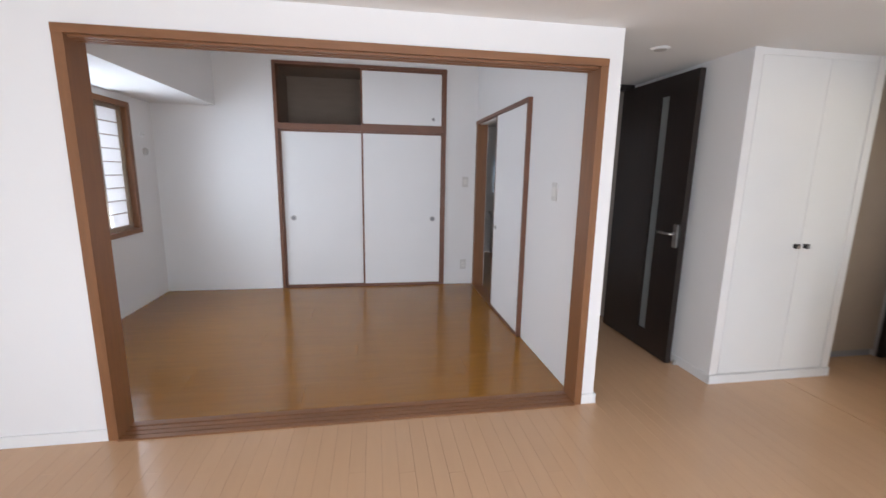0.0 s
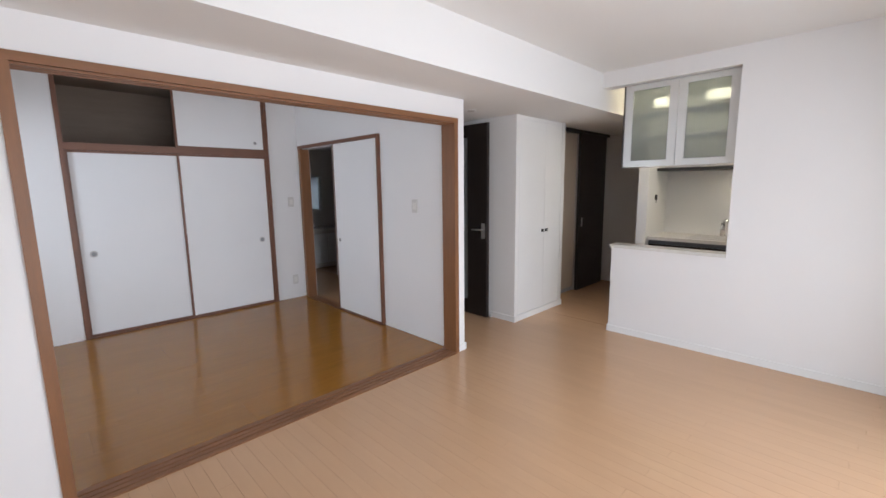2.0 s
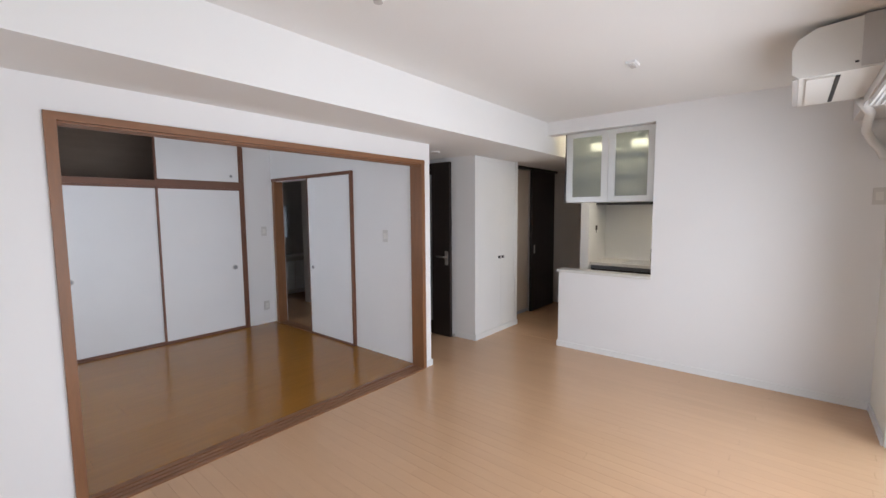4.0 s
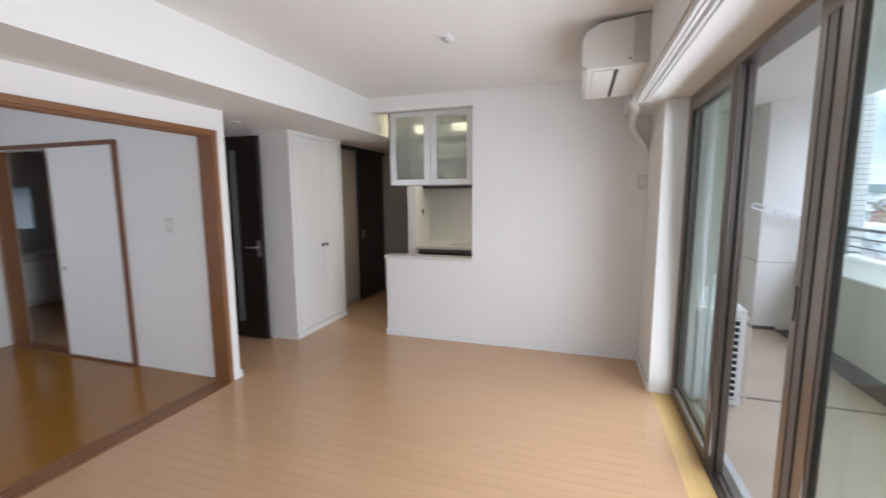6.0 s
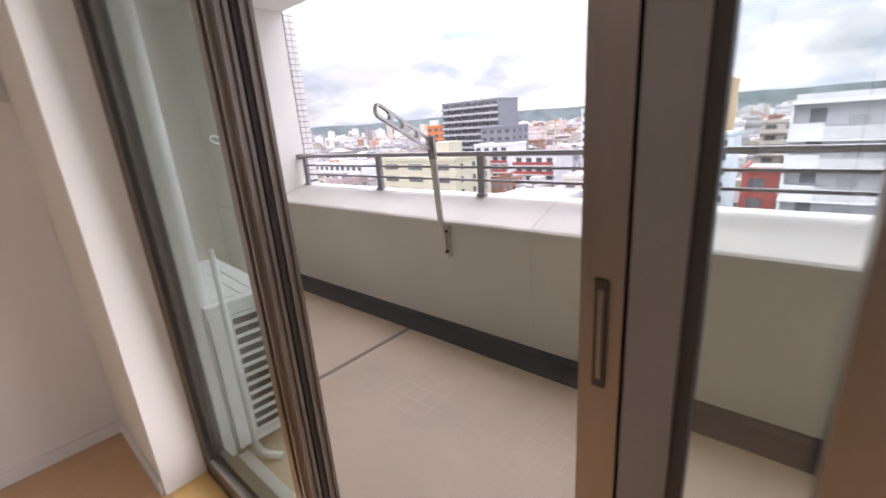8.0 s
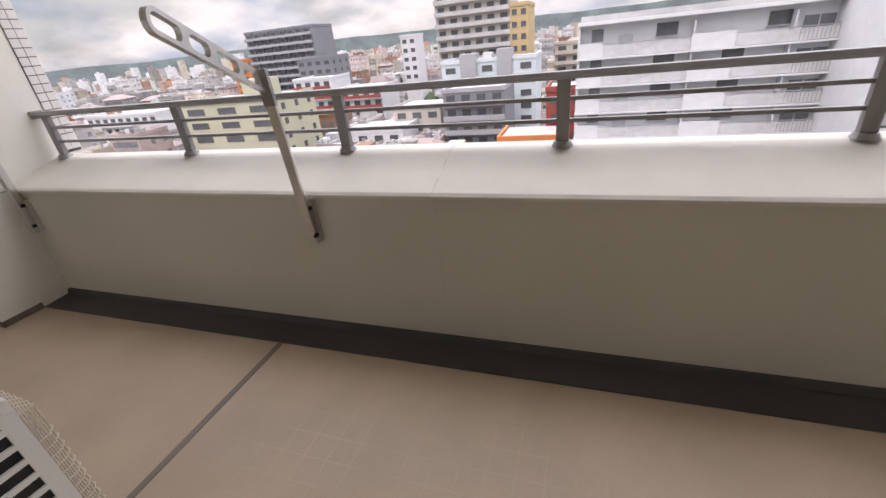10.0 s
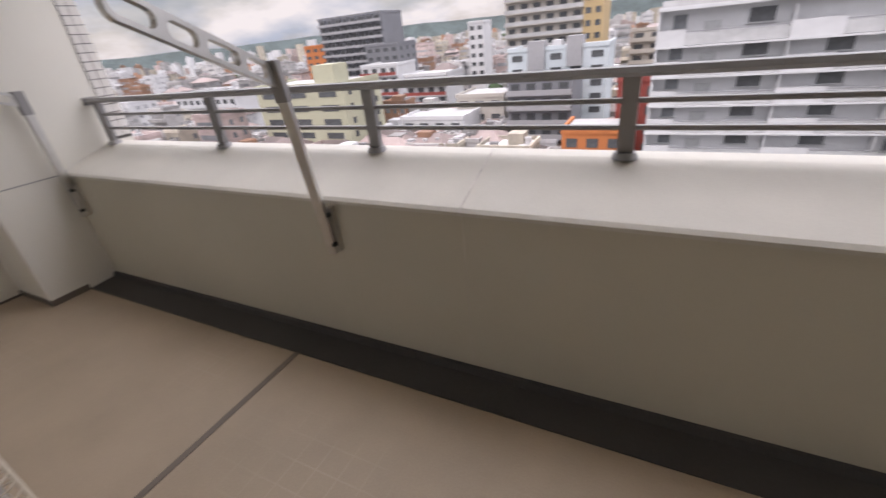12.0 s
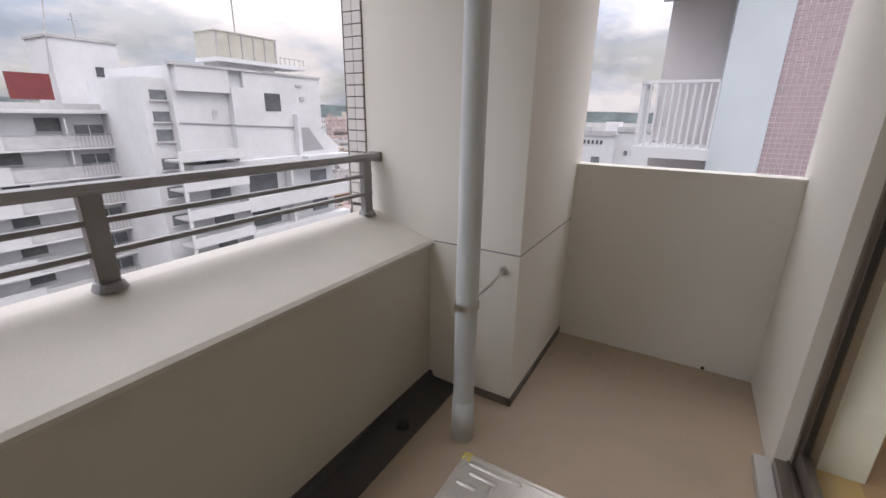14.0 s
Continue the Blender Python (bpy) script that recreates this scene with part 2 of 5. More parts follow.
LABEL = mat("label_paper", (0.72, 0.74, 0.62), 0.5, var=0.03)
TILEW = mat("white_tile", (0.72, 0.69, 0.66), 0.3, var=0.04, rnd=0.03)
GROUT = mat("dark_grout", (0.10, 0.095, 0.09), 0.9, var=0.1)
C_WHITE = mat("city_white", (0.50, 0.505, 0.515), 0.85, var=0.10, scale=0.18, fine=1.2, bump=0.0)
C_CONC = mat("city_concrete", (0.353, 0.353, 0.353), 0.9, var=0.22, scale=0.25, fine=1.5, bump=0.0)
C_BEIGE = mat("city_beige", (0.378, 0.349, 0.315), 0.85, var=0.08, scale=0.2, fine=1.5, bump=0.0)
C_GREY = mat("city_slate", (0.16, 0.165, 0.18), 0.8, var=0.1, scale=0.2, fine=1.5, bump=0.0)
C_MID = mat("city_midgrey", (0.277, 0.277, 0.286), 0.8, var=0.12, scale=0.2, fine=1.5, bump=0.0)
C_YEL = mat("city_yellow", (0.361, 0.353, 0.260), 0.85, var=0.08, scale=0.2, fine=1.5, bump=0.0)
C_GOLD = mat("city_ochre", (0.40, 0.29, 0.155), 0.8, var=0.08, scale=0.2, fine=1.5, bump=0.0)
C_RED = mat("city_red", (0.23, 0.045, 0.035), 0.7, var=0.15, scale=0.3, fine=2, bump=0.0)
C_SIGN = mat("hoarding_red", (0.14, 0.025, 0.025), 0.7, var=0.2, scale=0.5, fine=3, bump=0.0)
SKIRT = mat("skirting_strip", (0.15, 0.125, 0.105), 0.6, var=0.2, scale=6)
PLATE = mat("plate_plastic", (0.64, 0.62, 0.59), 0.4, var=0.02)
UNITW = mat("outdoor_casing", (0.83, 0.82, 0.79), 0.4, var=0.03, scale=3, bump=0.02)
BEADM = mat("grey_bead", (0.30, 0.29, 0.28), 0.4, metal=0.4, var=0.06)
C_ORANGE = mat("city_orange", (0.46, 0.15, 0.05), 0.8, var=0.1, scale=0.3, fine=2, bump=0.0)
C_BLUE = mat("city_paleblue", (0.445, 0.496, 0.521), 0.8, var=0.07, scale=0.2, fine=1.5, bump=0.0)
C_PINK = mat("city_pink_tile", (0.34, 0.26, 0.275), 0.45, var=0.06, cells=0.07)
C_GROUT = mat("city_pale_grout", (0.62, 0.57, 0.58), 0.8, var=0.06)
C_GLASS = mat("city_window", (0.075, 0.08, 0.085), 0.12, var=0.3, scale=0.5, fine=3, bump=0.0)
C_MIX = mat("city_roofscape", (0.33, 0.32, 0.315), 0.85, var=0.3, scale=0.25, fine=1.6, bump=0.0, cells=0.5)
C_MIXW = mat("city_cream_walls", (0.40, 0.36, 0.30), 0.85, var=0.3, scale=0.25, fine=1.6, bump=0.0, cells=0.35)
C_MIXP = mat("city_pinkish_walls", (0.36, 0.285, 0.27), 0.85, var=0.3, scale=0.25, fine=1.6, bump=0.0, cells=0.4)
C_MIXL = mat("city_pale_walls", (0.50, 0.50, 0.51), 0.85, var=0.25, scale=0.25, fine=1.6, bump=0.0, cells=0.2)
C_MIXB = mat("city_brown_walls", (0.27, 0.15, 0.10), 0.85, var=0.3, scale=0.25, fine=1.6, bump=0.0, cells=0.5)
C_ROOF = mat("city_roof_sheet", (0.185, 0.143, 0.134), 0.6, var=0.2, scale=0.3, fine=2.0, bump=0.0, cells=0.6)
C_ROOFTOP = mat("city_roof_deck", (0.34, 0.335, 0.34), 0.8, var=0.3, scale=0.4, fine=2.0, bump=0.0, cells=0.6)
# far panes: the haze of distance is put into their grey
C_GLASS3 = mat("city_window_haze_tone", (0.21, 0.215, 0.225), 0.3, var=0.4, scale=0.5, fine=3, bump=0.0, cells=0.5)
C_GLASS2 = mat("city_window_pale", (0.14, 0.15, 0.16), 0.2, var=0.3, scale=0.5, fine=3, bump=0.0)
C_GROUND = mat("city_ground", (0.168, 0.168, 0.160), 0.9, var=0.4, scale=0.03, fine=0.2, bump=0.0)
C_HILL = mat("far_hills", (0.06, 0.08, 0.08), 0.95, var=0.5, scale=0.012, fine=0.08, bump=0.0)
C_PALE = mat("city_stained_grey", (0.395, 0.399, 0.403), 0.9, var=0.22, scale=0.35, fine=1.6, bump=0.0)
TANKM = mat("water_tank", (0.395, 0.382, 0.336), 0.7, var=0.1, scale=0.6, fine=3, bump=0.0)


# ---- building blocks ----
def box(bm, x0, x1, y0, y1, z0, z1):
    v = [bm.verts.new((x, y, z)) for x in (x0, x1) for y in (y0, y1) for z in (z0, z1)]
    for f in ((0, 1, 3, 2), (4, 6, 7, 5), (0, 4, 5, 1), (2, 3, 7, 6), (0, 2, 6, 4), (1, 5, 7, 3)):
        bm.faces.new([v[i] for i in f])
    return v


def boxes(*items):
    bm = bmesh.new()
    for it in items:
        box(bm, *it)
    return bm


def soft(bm, width, segments=2, angle=0.5):
    es = [e for e in bm.edges if len(e.link_faces) == 2 and e.calc_face_angle(0) > angle]
    bmesh.ops.bevel(bm, geom=es, offset=width, segments=segments, affect="EDGES", profile=0.5, clamp_overlap=True)
    return bm


def tube(pts, r, n=12, cap=True):
    """A round bar through the points."""
    bm = bmesh.new()
    pts = [Vector(p) for p in pts]
    rings = []
    for i, p in enumerate(pts):
        d = (pts[min(i + 1, len(pts) - 1)] - pts[max(i - 1, 0)]).normalized()
        a = d.orthogonal().normalized() if i == 0 else (rings[-1][1] - d * rings[-1][1].dot(d)).normalized()
        b = d.cross(a)
        rings.append(([bm.verts.new(p + r * (a * math.cos(k * math.tau / n) + b * math.sin(k * math.tau / n))) for k in range(n)], a))
    for (u, _), (w, _) in zip(rings, rings[1:]):
        for k in range(n):
            bm.faces.new((u[k], u[(k + 1) % n], w[(k + 1) % n], w[k]))
    if cap:
        bm.faces.new(rings[0][0][::-1])
        bm.faces.new(rings[-1][0])
    return bm


def prism(profile, axis, lo, hi):
    """A profile drawn out along an axis ('x': profile in y, z; 'y': in x, z; 'z': in x, y)."""
    bm = bmesh.new()
    put = {"x": lambda a, b, c: (c, a, b), "y": lambda a, b, c: (a, c, b), "z": lambda a, b, c: (a, b, c)}[axis]
    u = [bm.verts.new(put(a, b, lo)) for a, b in profile]
    w = [bm.verts.new(put(a, b, hi)) for a, b in profile]
    k = len(u)
    for i in range(k):
        bm.faces.new((u[i], u[(i + 1) % k], w[(i + 1) % k], w[i]))
    bm.faces.new(u[::-1])
    bm.faces.new(w)
    return bm


def base_of(ob):
    at = Vector()
    while ob:
        at += ob.location
        ob = ob.parent
    return at


def part(name, bm, material, parent=None, label="", smooth=False):
    """Links a bmesh, drawn in world places, as one mesh object under a thing or a part."""
    bmesh.ops.recalc_face_normals(bm, faces=bm.faces)
    if parent:
        bmesh.ops.translate(bm, verts=bm.verts, vec=-base_of(parent))
    me = bpy.data.meshes.new(name)
    bm.to_mesh(me)
    bm.free()
    me.materials.append(material)
    if smooth:
        for p in me.polygons:
            p.use_smooth = True
    ob = new(name, me)
    ob.parent = parent
    if label:
        ob["label"] = label
    return ob


def thing(name, at, label, category, group="", kind=""):
    ob = new(name)
    ob.location = at
    ob.empty_display_size = 0.1
    return tagged(ob, label, category, group, kind)


def structure(name, bm, material, label, category):
    return tagged(part(name, bm, material), label, category, kind="structure")


H = 2.42      # living room ceiling
L = 2.095     # lowered ceiling
ZB = -0.10    # balcony floor
GND = -28.0   # street level

# ---- shell of the flat ----
floor = structure("floor", boxes((-2.45, 2.66, -0.965, 2.42, -0.10, -0.012), (1.19, 2.12, 2.42, 7.1, -0.10, -0.012), (2.12, 3.0, 5.85, 7.1, -0.10, -0.012), (2.66, 4.7, -0.5, 4.2, -0.10, -0.012)),
                  mat("joint_shadow", (0.34, 0.20, 0.11), 0.6), "pale maple plank floor of the living room and hall", "floor")
floor_tatami_room = structure("floor_side_room", boxes((-2.31, 1.113, 2.42, 5.9, -0.10, 0.0)), mat("dark_joint", (0.25, 0.112, 0.018), 0.4),
                              "glossy dark brown plank floor of the side room", "floor")
structure("wall_partition", boxes((-2.45, -1.40, 2.3, 2.42, 0, 2.62), (-1.40, 1.127, 2.3, 2.42, 1.937, 2.62), (1.127, 1.212, 2.3, 2.42, 0, 2.62)),
          WALLPAPER, "white papered partition wall round a wide opening", "wall")
structure("wall_hall_west", boxes((1.113, 1.212, 2.42, 4.13, 0, 2.62), (1.113, 1.212, 4.13, 4.90, 1.88, 2.62), (1.113, 1.212, 4.90, 7.1, 0, 2.62)),
          WALLPAPER, "white papered wall between side room and hall", "wall")
structure("wall_closet", boxes((-2.45, -1.11, 5.02, 5.12, 0, 2.62), (0.745, 1.113, 5.02, 5.12, 0, 2.62), (-1.11, 0.745, 5.02, 5.12, 2.465, 2.62)),
          WALLPAPER, "white papered wall round the built-in closet", "wall")
structure("wall_west", boxes((-2.45, -2.31, -0.83, 2.9, 0, 2.62), (-2.45, -2.31, 2.9, 4.61, 0, 0.73), (-2.45, -2.31, 2.9, 4.61, 1.93, 2.62), (-2.45, -2.31, 4.61, 5.95, 0, 2.62)),
          WALLPAPER, "white papered outer wall with a paper-screened window", "wall")
structure("beam_side_room", boxes((-2.31, -1.69, 2.42, 5.02, 1.99, 2.56)), WALLPAPER, "white papered beam along the side room wall", "beam")
structure("ceiling_side_room", boxes((-2.45, 1.2, 2.42, 5.95, 2.56, 2.70)), CEILPAPER, "white papered ceiling of the side room", "ceiling")
structure("ceiling", boxes((-2.45, 4.8, -0.83, 1.76, H, 2.70)), CEILPAPER, "white papered living room ceiling", "ceiling")
structure("ceiling_lowered", boxes((-2.31, 4.8, 1.76, 2.3, L, 2.70), (1.2, 4.8, 2.3, 7.1, L, 2.70)), CEILPAPER, "lowered white ceiling over hall and passage", "ceiling")
structure("wall_kitchen", boxes((2.53, 2.65, -1.0, 0.69, 0, H), (2.53, 2.65, 0.69, 1.76, 2.285, H), (2.53, 2.65, 0.69, 1.605, 0, 0.818)),
          WALLPAPER, "white papered wall with a serving hatch to the kitchen", "wall")
structure("wall_hall_east", boxes((2.1, 2.16, 2.41, 3.62, 0, L)), WALLPAPER, "white papered wall beside the hall door", "wall")
structure("wall_cupboard_back", boxes((2.161, 2.979, 2.47, 2.95, 0, L)), WALLPAPER, "white papered wall behind the hall cupboard", "wall")
structure("wall_cupboard_side", boxes((2.98, 3.04, 2.41, 2.95, 0, L)), WALLPAPER, "white papered wall end beside the hall cupboard", "wall")
structure("wall_hall_door", boxes((1.2, 1.24, 3.55, 3.62, 0, L), (2.06, 2.1, 3.55, 3.62, 0, L), (1.24, 2.06, 3.55, 3.62, 2.05, L)), BLACKWD, "dark veneered door frame across the hall", "door frame")
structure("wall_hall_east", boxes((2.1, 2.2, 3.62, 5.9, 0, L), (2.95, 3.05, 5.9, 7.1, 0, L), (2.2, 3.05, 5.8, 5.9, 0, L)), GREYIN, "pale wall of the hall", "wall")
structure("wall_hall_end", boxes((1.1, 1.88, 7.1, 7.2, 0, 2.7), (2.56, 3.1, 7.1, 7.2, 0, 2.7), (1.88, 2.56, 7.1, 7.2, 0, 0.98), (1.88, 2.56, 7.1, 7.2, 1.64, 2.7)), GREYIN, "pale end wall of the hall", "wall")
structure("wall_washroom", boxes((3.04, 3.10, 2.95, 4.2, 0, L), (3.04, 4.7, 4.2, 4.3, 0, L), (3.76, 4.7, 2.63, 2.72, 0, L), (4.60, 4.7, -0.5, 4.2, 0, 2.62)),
          GREYIN, "washroom and passage walls, shade put into their beige colour", "wall")
structure("wall_kitchen_far", boxes((3.31, 4.0, 1.58, 1.68, 0, H), (3.905, 4.0, -0.5, 1.58, 0, H), (2.66, 4.7, -0.62, -0.5, 0, H)), WHITE, "glossy white kitchen wall panels", "wall")
structure("wall_window", boxes((1.912, 2.6, -1.09, -0.816, -0.2, 2.62), (-2.45, -1.62, -1.09, -0.816, -0.2, 2.62), (-1.62, 1.912, -1.09, -0.816, 2.106, 2.62), (2.6, 4.8, -1.09, -0.95, -0.2, 2.62)),
          STUCCOL, "white wall round the balcony window", "wall")
structure("beam_window", boxes((-2.31, 2.53, -0.816, -0.61, 2.10, H)), WALLPAPER, "white papered beam above the balcony window", "beam")
# slab and outer walls out of view, added to keep the sun out
structure("roof_slab", boxes((-2.6, 4.9, -1.09, 7.3, 2.72, 3.2)), STUCCOL, "unseen slab over the flat, added to block the sun", "slab")
structure("wall_north", boxes((-2.45, 1.88, 7.2, 7.3, -0.2, 2.72), (2.56, 4.8, 7.2, 7.3, -0.2, 2.72), (1.88, 2.56, 7.2, 7.3, -0.2, 0.98), (1.88, 2.56, 7.2, 7.3, 1.64, 2.72), (4.7, 4.8, -1.0, 7.2, -0.2, 2.72), (-2.45, -2.35, 5.95, 7.2, -0.2, 2.72), (-2.45, 1.2, 5.9, 5.98, 0, 2.72)), STUCCOL, "unseen outer walls of the flat, added to block the sun", "wall")

# baseboards
structure("baseboard", boxes((-2.31, -1.40, 2.288, 2.2975, 0, 0.06), (1.133, 1.212, 2.288, 2.2975, 0, 0.06), (1.2145, 1.224, 2.288, 3.54, 0, 0.06),
                             (2.518, 2.5275, -0.81, 1.605, 0, 0.06), (2.518, 2.65, 1.6075, 1.617, 0, 0.06), (2.0885, 2.0975, 2.40, 3.54, 0, 0.06), (2.0885, 3.04, 2.398, 2.4075, 0, 0.06),
                             (1.92, 2.518, -0.8135, -0.804, 0, 0.06), (-2.3075, -2.298, -0.81, 2.29, 0, 0.06)), WHITE, "low white baseboard", "baseboard")

# casing of the wide opening
op = thing("door_opening_frame", (-0.13, 2.36, 0), "brown wooden casing round the wide side room opening", "door frame", kind="structure")
part("jamb", soft(boxes((-1.40, -1.355, 2.285, 2.43, 0, 1.903)), 0.004), TRIM, op)
part("jamb", soft(boxes((1.088, 1.130, 2.285, 2.43, 0, 1.903)), 0.004), TRIM, op)
part("head", soft(boxes((-1.40, 1.130, 2.283, 2.43, 1.903, 1.94)), 0.004), TRIMH, op)
part("head_groove_strip", boxes((-1.355, 1.088, 2.31, 2.325, 1.893, 1.903), (-1.355, 1.088, 2.35, 2.365, 1.893, 1.903), (-1.355, 1.088, 2.39, 2.405, 1.893, 1.903)), TRIMH, op)
part("threshold", boxes((-1.355, 1.088, 2.275, 2.305, 0.0, 0.009), (-1.355, 1.088, 2.313, 2.343, 0.0, 0.009), (-1.355, 1.088, 2.351, 2.381, 0.0, 0.009), (-1.355, 1.088, 2.389, 2.43, 0.0, 0.012), (-1.355, 1.088, 2.276, 2.43, -0.005, 0.003)), TRIMH, op)

# ---- side room ----
closet = thing("built_in_closet", (-0.18, 5.06, 0), "built-in closet with white sliding panels and one open upper bay", "closet")
part("frame_side", soft(boxes((-1.11, -1.075, 5.0, 5.12, 0, 2.465)), 0.003), FUSTRIM, closet)
part("frame_side", soft(boxes((0.71, 0.745, 5.0, 5.12, 0, 2.465)), 0.003), FUSTRIM, closet)
part("frame_head", soft(boxes((-1.075, 0.71, 5.0, 5.12, 2.432, 2.465)), 0.003), FUSTRIM, closet)
part("middle_rail", soft(boxes((-1.075, 0.71, 4.995, 5.12, 1.775, 1.84)), 0.003), FUSTRIM, closet)
part("sill_rail", soft(boxes((-1.075, 0.71, 5.0, 5.12, 0.0, 0.022)), 0.002), FUSTRIM, closet)
for nm, bx in (("back_panel", (-1.11, 0.745, 5.80, 5.82, 0, 2.5)), ("side_panel", (-1.13, -1.11, 5.12, 5.82, 0, 2.5)), ("side_panel", (0.745, 0.765, 5.12, 5.82, 0, 2.5)),
               ("top_panel", (-1.11, 0.745, 5.12, 5.80, 2.47, 2.5)), ("shelf", (-1.11, 0.745, 5.12, 5.80, 1.80, 1.835))):
    part(nm, boxes(bx), CLOSETIN, closet, "plain brown plywood")


def pull(x, y, z, axis, parent, r=0.033):
    """A round recessed finger pull: ring and dish."""
    bm = bmesh.new()
    turn = Matrix.Rotation(radians(90), 4, "X") if axis == "y" else Matrix.Rotation(radians(90), 4, "Y")
    bmesh.ops.create_cone(bm, cap_ends=True, segments=20, radius1=r, radius2=r * 0.9, depth=0.010, matrix=Matrix.Translation((x, y, z)) @ turn)
    ring = part("finger_pull", bm, ACGREY, parent, "round metal finger pull")
    bm = bmesh.new()
    d = (0, -0.0045, 0) if axis == "y" else (-0.0045, 0, 0)
    bmesh.ops.create_cone(bm, cap_ends=True, segments=16, radius1=r * 0.66, radius2=r * 0.6, depth=0.004, matrix=Matrix.Translation(Vector((x, y, z)) + Vector(d)) @ turn)
    part("dish", bm, C_MID, ring)


def panel_door(name, x0, x1, y0, y1, z0, z1, parent, edge=0.02):
    """A papered sliding panel with a slim brown edge."""
    p = part(name, boxes((x0 + edge, x1 - edge, y0 + 0.003, y1, z0 + edge, z1 - edge)), FUSUMA, parent, "white papered sliding panel")
    part("edging", boxes((x0, x0 + edge, y0, y1, z0, z1), (x1 - edge, x1, y0, y1, z0, z1), (x0 + edge, x1 - edge, y0, y1, z0, z0 + edge), (x0 + edge, x1 - edge, y0, y1, z1 - edge, z1)), FUSTRIM, p, "thin dark brown edging")
    return p


p = panel_door("sliding_panel", -1.075, -0.182, 5.045, 5.065, 0.022, 1.775, closet)
pull(-0.965, 5.046, 0.815, "y", p)
p = panel_door("sliding_panel", -0.205, 0.71, 5.018, 5.038, 0.022, 1.775, closet)
pull(0.60, 5.019, 0.805, "y", p)
p = panel_door("upper_sliding_panel", -0.205, 0.71, 5.018, 5.038, 1.84, 2.432, closet)
pull(0.60, 5.019, 1.93, "y", p, 0.02)

fus = thing("fusuma_door", (1.1, 4.1, 0), "white papered sliding door standing half open in a brown frame", "door")
part("head_rail", soft(boxes((1.078, 1.116, 3.30, 4.95, 1.885, 1.918)), 0.003), FUSTRIM, fus)
part("jamb", soft(boxes((1.085, 1.205, 4.895, 4.95, 0, 1.885)), 0.003), TRIM, fus)
part("jamb", soft(boxes((1.16, 1.205, 4.115, 4.13, 0, 1.88)), 0.003), TRIM, fus)
part("side_strip", soft(boxes((1.078, 1.113, 3.30, 3.325, 0, 1.885)), 0.002), FUSTRIM, fus)
part("floor_rail", soft(boxes((1.08, 1.113, 3.30, 4.15, 0.0, 0.02)), 0.002), FUSTRIM, fus)
part("floor_rail", soft(boxes((1.08, 1.205, 4.15, 4.90, 0.0, 0.02)), 0.002), TRIM, fus)
leaf = part("leaf", boxes((1.088, 1.108, 3.33, 4.125, 0.024, 1.88)), FUSUMA, fus, "white papered leaf")
part("edging", boxes((1.086, 1.11, 4.125, 4.14, 0.022, 1.884), (1.0865, 1.1075, 3.33, 4.125, 0.0205, 0.034)), FUSTRIM, leaf)
pull(1.0875, 4.06, 0.83, "x", leaf, 0.022)

window_1 = thing("window_1", (-2.36, 3.75, 0.73), "paper-screened shoji window in a brown wooden frame", "window", kind="structure")
part("frame_post", soft(boxes((-2.45, -2.295, 4.56, 4.61, 0.73, 1.93)), 0.003), TRIM, window_1)
part("frame_post", soft(boxes((-2.45, -2.295, 2.90, 2.95, 0.73, 1.93)), 0.003), TRIM, window_1)
part("frame_head", soft(boxes((-2.45, -2.297, 2.95, 4.56, 1.885, 1.93)), 0.003), TRIM, window_1)
part("frame_sill", soft(boxes((-2.45, -2.29, 2.95, 4.56, 0.73, 0.775)), 0.003), TRIM, window_1)
sh = part("shoji_screen", boxes((-2.372, -2.370, 2.95, 4.56, 0.775, 1.885)), SHOJI, window_1, "translucent white paper screen")
part("shoji_frame", boxes((-2.375, -2.345, 4.53, 4.56, 0.775, 1.885), (-2.375, -2.345, 3.73, 3.78, 0.775, 1.885), (-2.375, -2.345, 2.95, 2.98, 0.775, 1.885),
                          (-2.374, -2.346, 2.98, 4.53, 0.775, 0.81), (-2.374, -2.346, 2.98, 4.53, 1.855, 1.885)), LATTICE, window_1)
for k in range(8):
    z = 0.81 + (k + 1) * 1.045 / 9
    part("lattice_bar", boxes((-2.368, -2.352, 2.98, 4.53, z - 0.004, z + 0.004)), LATTICE, sh)
for y in (3.15, 3.42, 3.95, 4.22):
    part("lattice_bar", boxes((-2.3675, -2.3525, y - 0.004, y + 0.004, 0.81, 1.855)), LATTICE, sh)
for i, (y, z, r) in enumerate(((4.80, 1.66, 0.035), (4.83, 1.50, 0.04))):
    v = thing("wall_vent" if i else "wall_socket_plate", (-2.31, y, z), "small grey round vent cover on the wall" if i else "small pale square plate on the wall", "vent" if i else "socket")
    bm = bmesh.new()
    bmesh.ops.create_cone(bm, cap_ends=True, segments=24 if i else 4, radius1=r, radius2=r * 0.85, depth=0.02, matrix=Matrix.Translation((-2.30, y, z)) @ Matrix.Rotation(radians(90), 4, "Y") @ Matrix.Rotation(radians(45), 4, "Z"))
    part("cover", bm, ACGREY if i else WHITE, v)
    part("slot", boxes((-2.2905, -2.288, y - r * 0.5, y + r * 0.5, z - 0.004, z + 0.004)), GREYIN, v)


